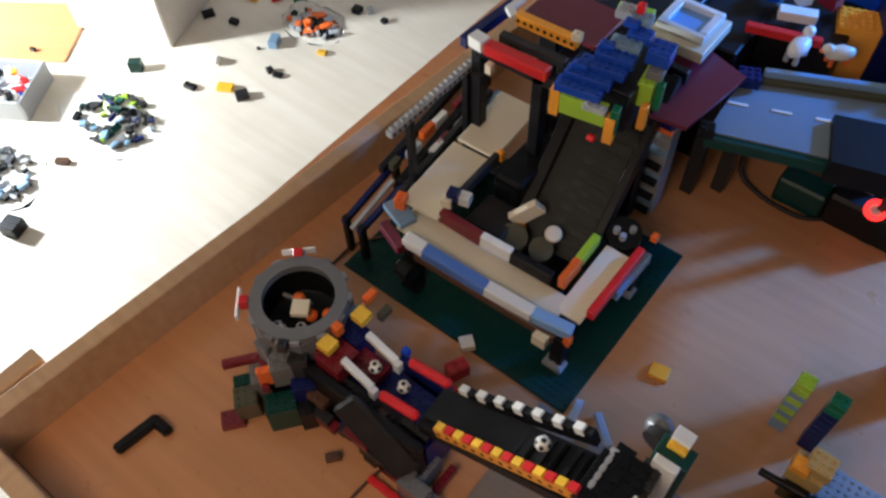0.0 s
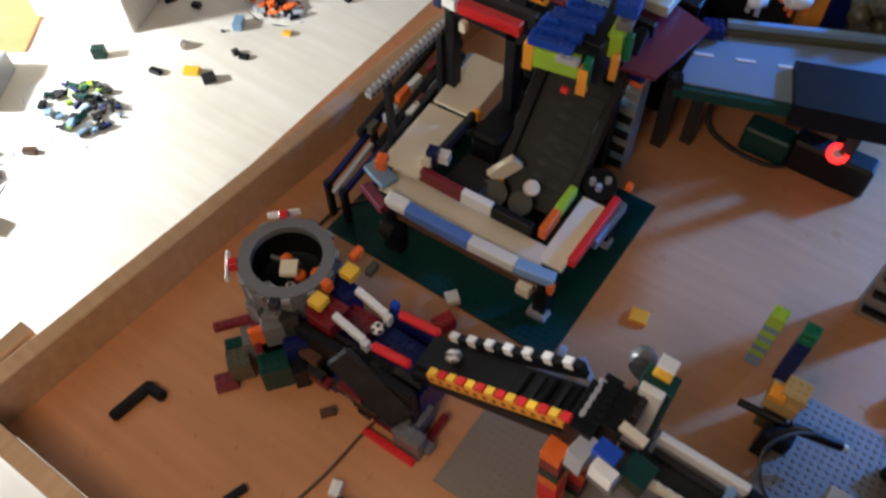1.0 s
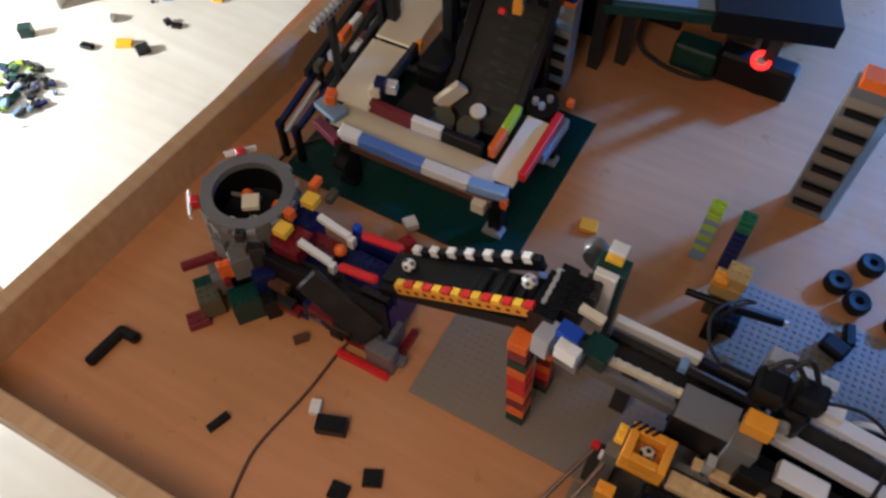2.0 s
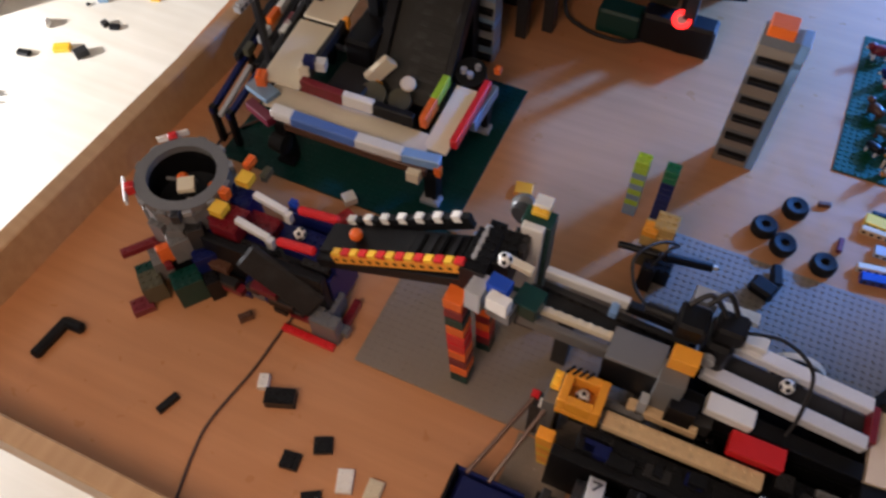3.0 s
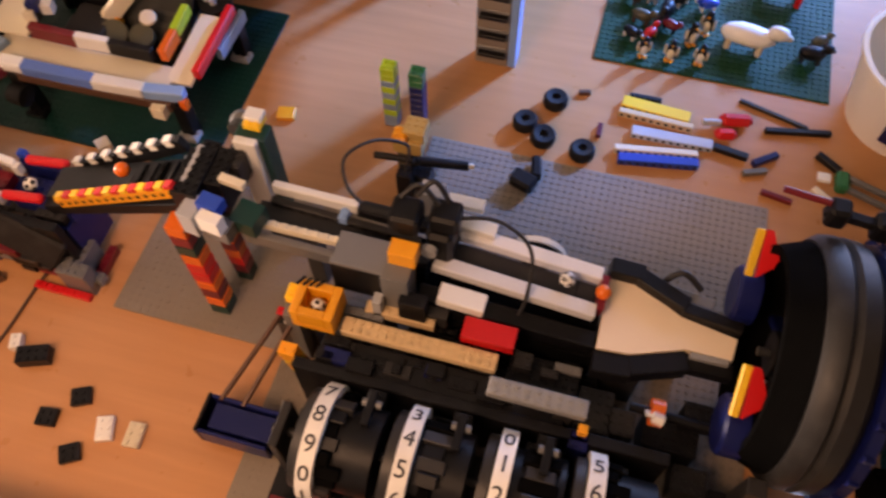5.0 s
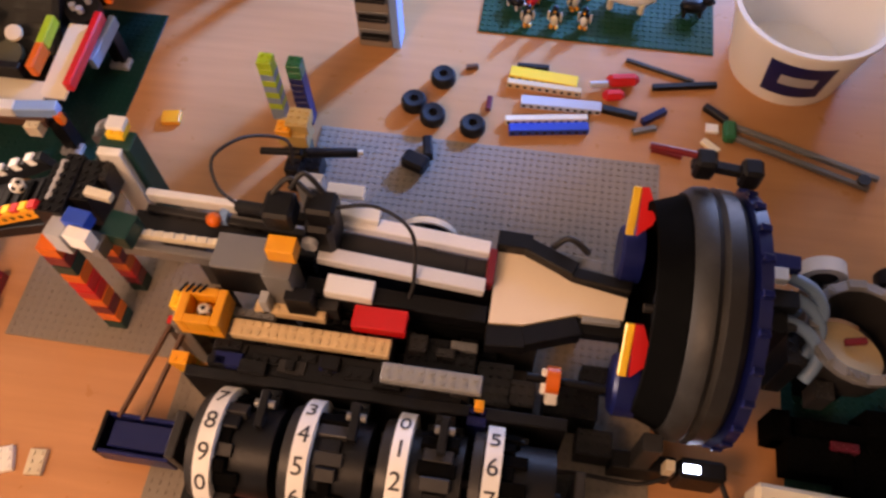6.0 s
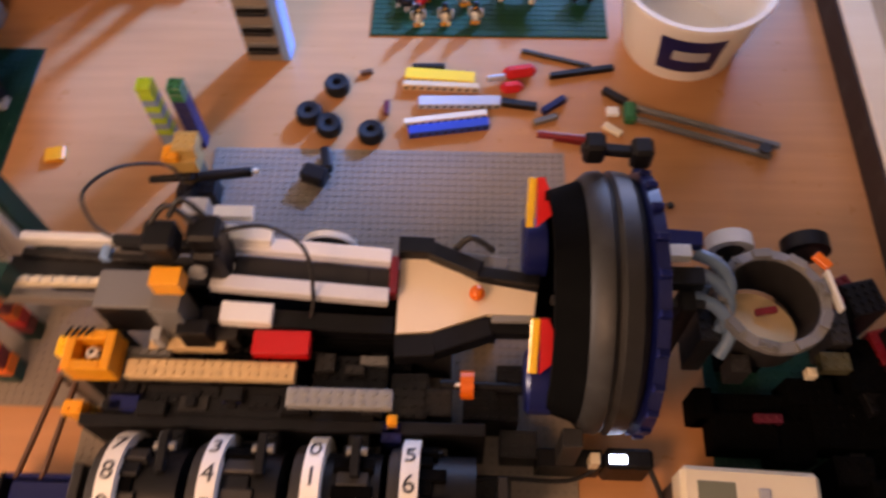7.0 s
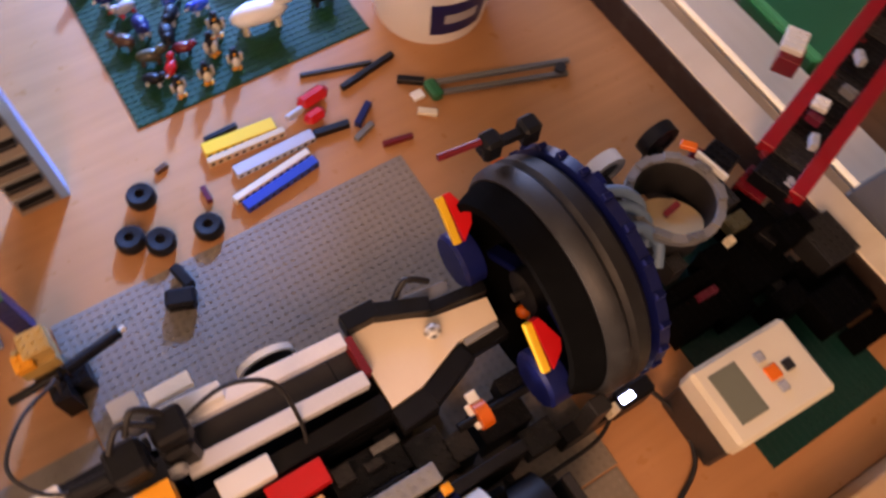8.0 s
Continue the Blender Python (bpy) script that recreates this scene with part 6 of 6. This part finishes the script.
slab(box, "box_lid", GREEN, (0.97, 1.205), (-0.105, 0.055), (-0.09, -0.08), 0.004)
tray = thing("grey_case", "pale grey plastic case beyond the rim", "case", 0.8, -0.37, FZ)
slab(tray, "case_body", GREY, (0.78, 0.98), (-0.46, -0.29), (FZ, -0.01), 0.006)
slab(tray, "case_lid", GREY, (0.775, 0.985), (-0.465, -0.285), (-0.01, 0.006), 0.004)

# ---- things on the lit floor ----
carton = thing("white_carton", "white carton standing on the floor", "box", -1.86, 0.42, FZ, 20)
bm = bmesh.new()
add_box(bm, -0.16, 0.13, -0.1, 0.16, 0.0, 0.34, 0.004)
part("carton_body", bm, CARD, carton, "", pose(-1.86, 0.42, FZ, 0, 0, 20))
bm = bmesh.new()
add_box(bm, -0.165, 0.135, -0.105, 0.165, 0.34, 0.35, 0.003)
part("carton_lid", bm, CARD, carton, "", pose(-1.86, 0.42, FZ, 0, 0, 20))
rug = thing("tan_mat", "tan cork mat on the floor", "mat", -2.1, 0.12, FZ)
bm = bmesh.new()
add_box(bm, -0.16, 0.16, -0.12, 0.12, 0.0, 0.006, 0.001)
part("mat_sheet", bm, BEECH, rug, "", pose(-2.08, 0.17, FZ, 0, 0, 35))
crate = thing("grey_crate", "open grey crate holding bricks in several colours", "crate", -1.9, 0.0, FZ, 30)
CP = pose(-1.9, -0.01, FZ, 0, 0, 32)
for nm, b in (("crate_floor", (-0.1, 0.1, -0.07, 0.07, 0, 0.006)), ("crate_wall", (-0.1, 0.1, -0.076, -0.07, 0, 0.06)), ("crate_wall", (-0.1, 0.1, 0.07, 0.076, 0, 0.06)), ("crate_wall", (0.1, 0.106, -0.076, 0.076, 0, 0.06)), ("crate_wall", (-0.106, -0.1, -0.076, 0.076, 0, 0.06))):
    bm = bmesh.new()
    add_box(bm, *b, 0.002)
    part(nm, bm, LGREY, crate, "", CP)
rnd = random.Random(4)
for k in range(34):
    p = CP @ Vector((rnd.uniform(-0.08, 0.08), rnd.uniform(-0.055, 0.055), 0.006 + 0.045 * rnd.random()))
    brick(crate, (BLUE, RED, BLACK, WHITE, YEL, GREY)[k % 6], *p, rnd.choice((2, 3, 4)), 2, 0.0096, rz=rnd.uniform(0, 180), rx=rnd.uniform(-30, 30), name="loose_brick")


def bag(x, y, r, colours, seed, label):
    """A clear bag slumped over a heap of parts."""
    rnd = random.Random(seed)
    t = thing("brick_bag", label, "bag of bricks", x, y, FZ, group="bags of bricks")
    for k in range(75):
        a, d = rnd.uniform(0, 6.28), r * 0.8 * math.sqrt(rnd.random())
        h = 0.02 * (1 - d / r) * rnd.random()
        brick(t, colours[k % len(colours)], x + d * math.cos(a) * 1.25, y + d * math.sin(a) * 0.8, FZ + h, rnd.choice((1, 2, 3)), rnd.choice((1, 2)), 0.0096, rz=rnd.uniform(0, 180), rx=rnd.uniform(-40, 40) if h > 0.004 else 0, name="bagged_brick", studs=False)
    bm = bmesh.new()
    bmesh.ops.create_icosphere(bm, subdivisions=3, radius=1)
    for v in bm.verts:
        n = 1 + 0.22 * noise.noise(v.co * 2.3 + Vector((seed, 0, 0)))
        v.co = Vector((v.co.x * r * 1.35 * n, v.co.y * r * 0.95 * n, max(0.0, v.co.z * 0.05 * n) + 0.0005))
    film = part("film", bm, BAG, t, "clear crumpled film", pose(x, y, FZ), smooth=80)
    film.visible_shadow = False
    return t


bag(-1.6, 0.11, 0.112, (DGREY, BLACK, NAVY, GREY, PALEBLUE, DGREY, DKGREEN, BLACK, LIME, DGREY), 1, "clear bag of dark grey and lime bricks on the floor")
bag(-1.68, -0.16, 0.1, (DGREY, GREY, PALEBLUE, BLACK, LGREY), 2, "clear bag of grey parts on the floor")
bag(-1.47, 0.66, 0.07, (BLACK, ORANGE, LGREY), 6, "clear bag of black and orange bricks on the floor")
for k, (x, y, m, nx, ny, h, rz, lab) in enumerate((
    (-1.505, -0.235, BLACK, 5, 5, 0.03, 20, "black round wheel lump on the floor"), (-1.475, 0.35, YEL, 5, 3, 0.012, 30, "yellow brick on the floor"), (-1.42, 0.355, DGREY, 4, 3, 0.016, 60, "dark grey brick on the floor"),
    (-1.55, 0.3, BLACK, 4, 2, 0.01, 10, "black brick on the floor"), (-1.71, 0.262, DKGREEN, 4, 3, 0.03, 40, "dark green brick on the floor"), (-1.433, 0.462, DGREY, 2, 2, 0.012, 70, "grey brick on the floor"), (-1.405, 0.463, BLACK, 3, 2, 0.008, 20, "small black brick on the floor"),
    (-1.5, 0.545, PALEBLUE, 3, 5, 0.02, 30, "dusty blue brick on the floor"), (-1.375, 0.592, YEL, 3, 2, 0.008, 20, "small yellow brick on the floor"), (-1.65, 0.54, BLACK, 3, 2, 0.012, 15, "black brick on the floor"), (-1.73, 0.52, BLACK, 4, 3, 0.012, 65, "black brick on the floor"),
    (-1.59, -0.05, BROWN, 4, 2, 0.012, 35, "brown brick on the floor"), (-1.418, 0.775, BLACK, 3, 3, 0.014, 10, "black brick on the floor"), (-1.39, 0.795, LGREY, 2, 3, 0.01, 50, "grey brick on the floor"), (-1.33, 0.785, BLACK, 2, 2, 0.01, 0, "small black brick on the floor"), (-1.57, 0.71, GREEN, 4, 2, 0.012, 30, "green brick on the floor"), (-1.69, 0.64, YEL, 5, 2, 0.012, 10, "yellow beam on the floor"), (-1.63, 0.68, RED, 4, 2, 0.012, 55, "red brick on the floor"), (-1.52, 0.505, DGREY, 1, 1, 0.006, 0, "tiny grey piece on the floor"), (-1.98, 0.14, BLACK, 2, 1, 0.01, 20, "small black piece on the mat"))):
    t = thing("floor_brick", lab, "brick", x, y, FZ, group="bricks on the floor")
    brick(t, m, x, y, FZ + (0.0062 if k == 19 else 0), nx, ny, h, rz=rz, name="body")
lid = thing("white_bar", "white rounded bar lying on the floor", "bar", -1.6, 0.385, FZ)
bar(lid, "bar_body", WHITE, (-1.665, 0.365, FZ + 0.011), (-1.555, 0.405, FZ + 0.011), 0.024, 0.022, bevel=0.006)

# ---- balls ----
def ball(name, label, x, y, z, mat, spots=None):
    t = thing(name, label, "ball", x, y, z, group="rolling balls")
    bm = bmesh.new()
    bmesh.ops.create_icosphere(bm, subdivisions=3, radius=0.007)
    if spots:
        ico = bmesh.new()
        bmesh.ops.create_icosphere(ico, subdivisions=1, radius=1)
        dirs = [v.co.copy() for v in ico.verts]
        ico.free()
        for f in bm.faces:
            f.material_index = 1 if max(f.calc_center_median().normalized().dot(d) for d in dirs) > 0.955 else 0
    part("shell", bm, (mat, spots or mat), t, "", pose(x, y, z), smooth=80)
    return t


ball("football", "tiny white football held in the amber frame", -0.02, -0.289, 0.111, WHITE, BLACK)
ball("ball", "orange ball waiting in the hopper bowl", -0.465, -0.215, 0.092, ORANGE)
ball("ball", "white ball waiting in the hopper bowl", -0.492, -0.258, 0.092, WHITE)
NODES = [Vector(p) for p in ((-0.492, -0.25, 0.09), (-0.45, -0.232, 0.1), (-0.402, -0.23, 0.0885), (-0.35, -0.229, 0.0895), (-0.292, -0.229, 0.1235), (-0.158, -0.223, 0.188), (-0.122, -0.232, 0.19), (-0.095, -0.216, 0.15), (0.05, -0.208, 0.118), (0.216, -0.208, 0.115), (0.228, -0.215, 0.1045), (0.34, -0.225, 0.1), (0.366, -0.23, 0.07), (0.385, -0.235, 0.046))]


def on_track(s):
    """The ball's centre s along the track, counted in nodes."""
    i = min(int(s), len(NODES) - 2)
    return NODES[i].lerp(NODES[i + 1], s - i)


RUNS = [
    ("white ball with black spots climbing the lift", WHITE, BLACK, ((0.0, 2.68), (0.4, 3.0), (0.6, 4.6), (1.0, 6.0), (1.7, 7.1), (2.1, 9.0), (2.4, 11.0), (8.0, 11.0))),
    ("white ball with black spots climbing the lift", WHITE, BLACK, ((0.0, 0.95), (0.75, 1.0), (1.0, 2.08), (1.5, 2.48), (2.1, 3.0), (2.3, 4.6), (2.7, 6.0), (3.3, 7.1), (3.6, 9.0), (3.85, 10.9), (8.0, 10.9))),
    ("white ball with black spots rolling to the funnel", WHITE, BLACK, ((0.0, 0.25), (0.9, 0.4), (2.0, 2.0), (2.8, 2.95), (3.1, 4.5), (3.5, 6.1), (3.6, 6.3), (4.0, 6.62), (4.2, 6.95), (4.3, 8.1), (4.45, 8.5), (4.8, 10.0), (5.0, 10.8), (8.0, 10.8))),
    ("orange ball rolling to the funnel", ORANGE, None, ((0.0, -2.0), (1.2, -2.0), (2.0, 0.5), (2.4, 1.0), (2.8, 2.0), (3.0, 2.1), (3.5, 2.73), (3.8, 3.0), (4.0, 4.8), (4.5, 6.3), (4.95, 7.0), (5.2, 8.45), (5.5, 10.0), (5.7, 10.7), (8.0, 10.7))),
    ("white ball with black spots rolling to the funnel", WHITE, BLACK, ((0.0, -2.0), (2.0, -2.0), (2.6, 0.4), (3.0, 1.0), (3.4, 2.1), (4.0, 3.0), (4.2, 4.8), (4.6, 6.5), (5.0, 6.82), (5.3, 8.2), (5.8, 10.0), (6.0, 10.6), (8.0, 10.6))),
    ("orange ball rolling to the funnel", ORANGE, None, ((0.0, -2.0), (3.2, -2.0), (3.8, 0.3), (4.2, 1.0), (4.6, 2.1), (5.5, 3.0), (5.8, 4.8), (6.3, 6.45), (6.6, 6.8), (6.8, 7.4), (6.9, 8.35), (7.2, 9.0), (7.5, 10.5), (8.0, 10.5))),
    ("white ball with black spots rolling down the white rails", WHITE, BLACK, ((0.0, -2.0), (4.0, -2.0), (4.6, 0.3), (5.0, 1.0), (5.4, 2.1), (6.2, 3.0), (6.5, 4.8), (6.9, 6.1), (7.2, 6.3), (7.6, 6.8), (7.9, 8.3), (8.0, 8.5))),
]
BALLS = [ball("ball", lab, *on_track(max(0.0, 2.0 + run[0][1])), m, sp) for lab, m, sp, run in RUNS]


def motions():
    for k, (ob, (_, _, _, run)) in enumerate(zip(BALLS, RUNS)):
        times, at = [r[0] for r in run], [r[1] for r in run]
        rows, turn, last = [], 0.0, None
        for i in range(161):
            t = i * 0.05
            s = max(0.0, 2.0 + float(np.interp(t, times, at)))
            p = on_track(s) if s > 0.5 else on_track(s) + Vector((0.016 * math.sin(2.4 * k), 0.02 * math.cos(2.4 * k) + 0.012, 0.003 * (k % 3))) * (1 - 2 * s)
            if last is not None:
                turn += min(75.0, math.degrees((p - last).length / 0.007))
            last = p
            rows.append((t, pose(*p, 0, turn, 0)))
        walk(ob, rows)
    walk(crank, [(i * 0.1, pose(0.284, -0.297, 0.085, 80 * i, 0, 0)) for i in range(81)])


motions()
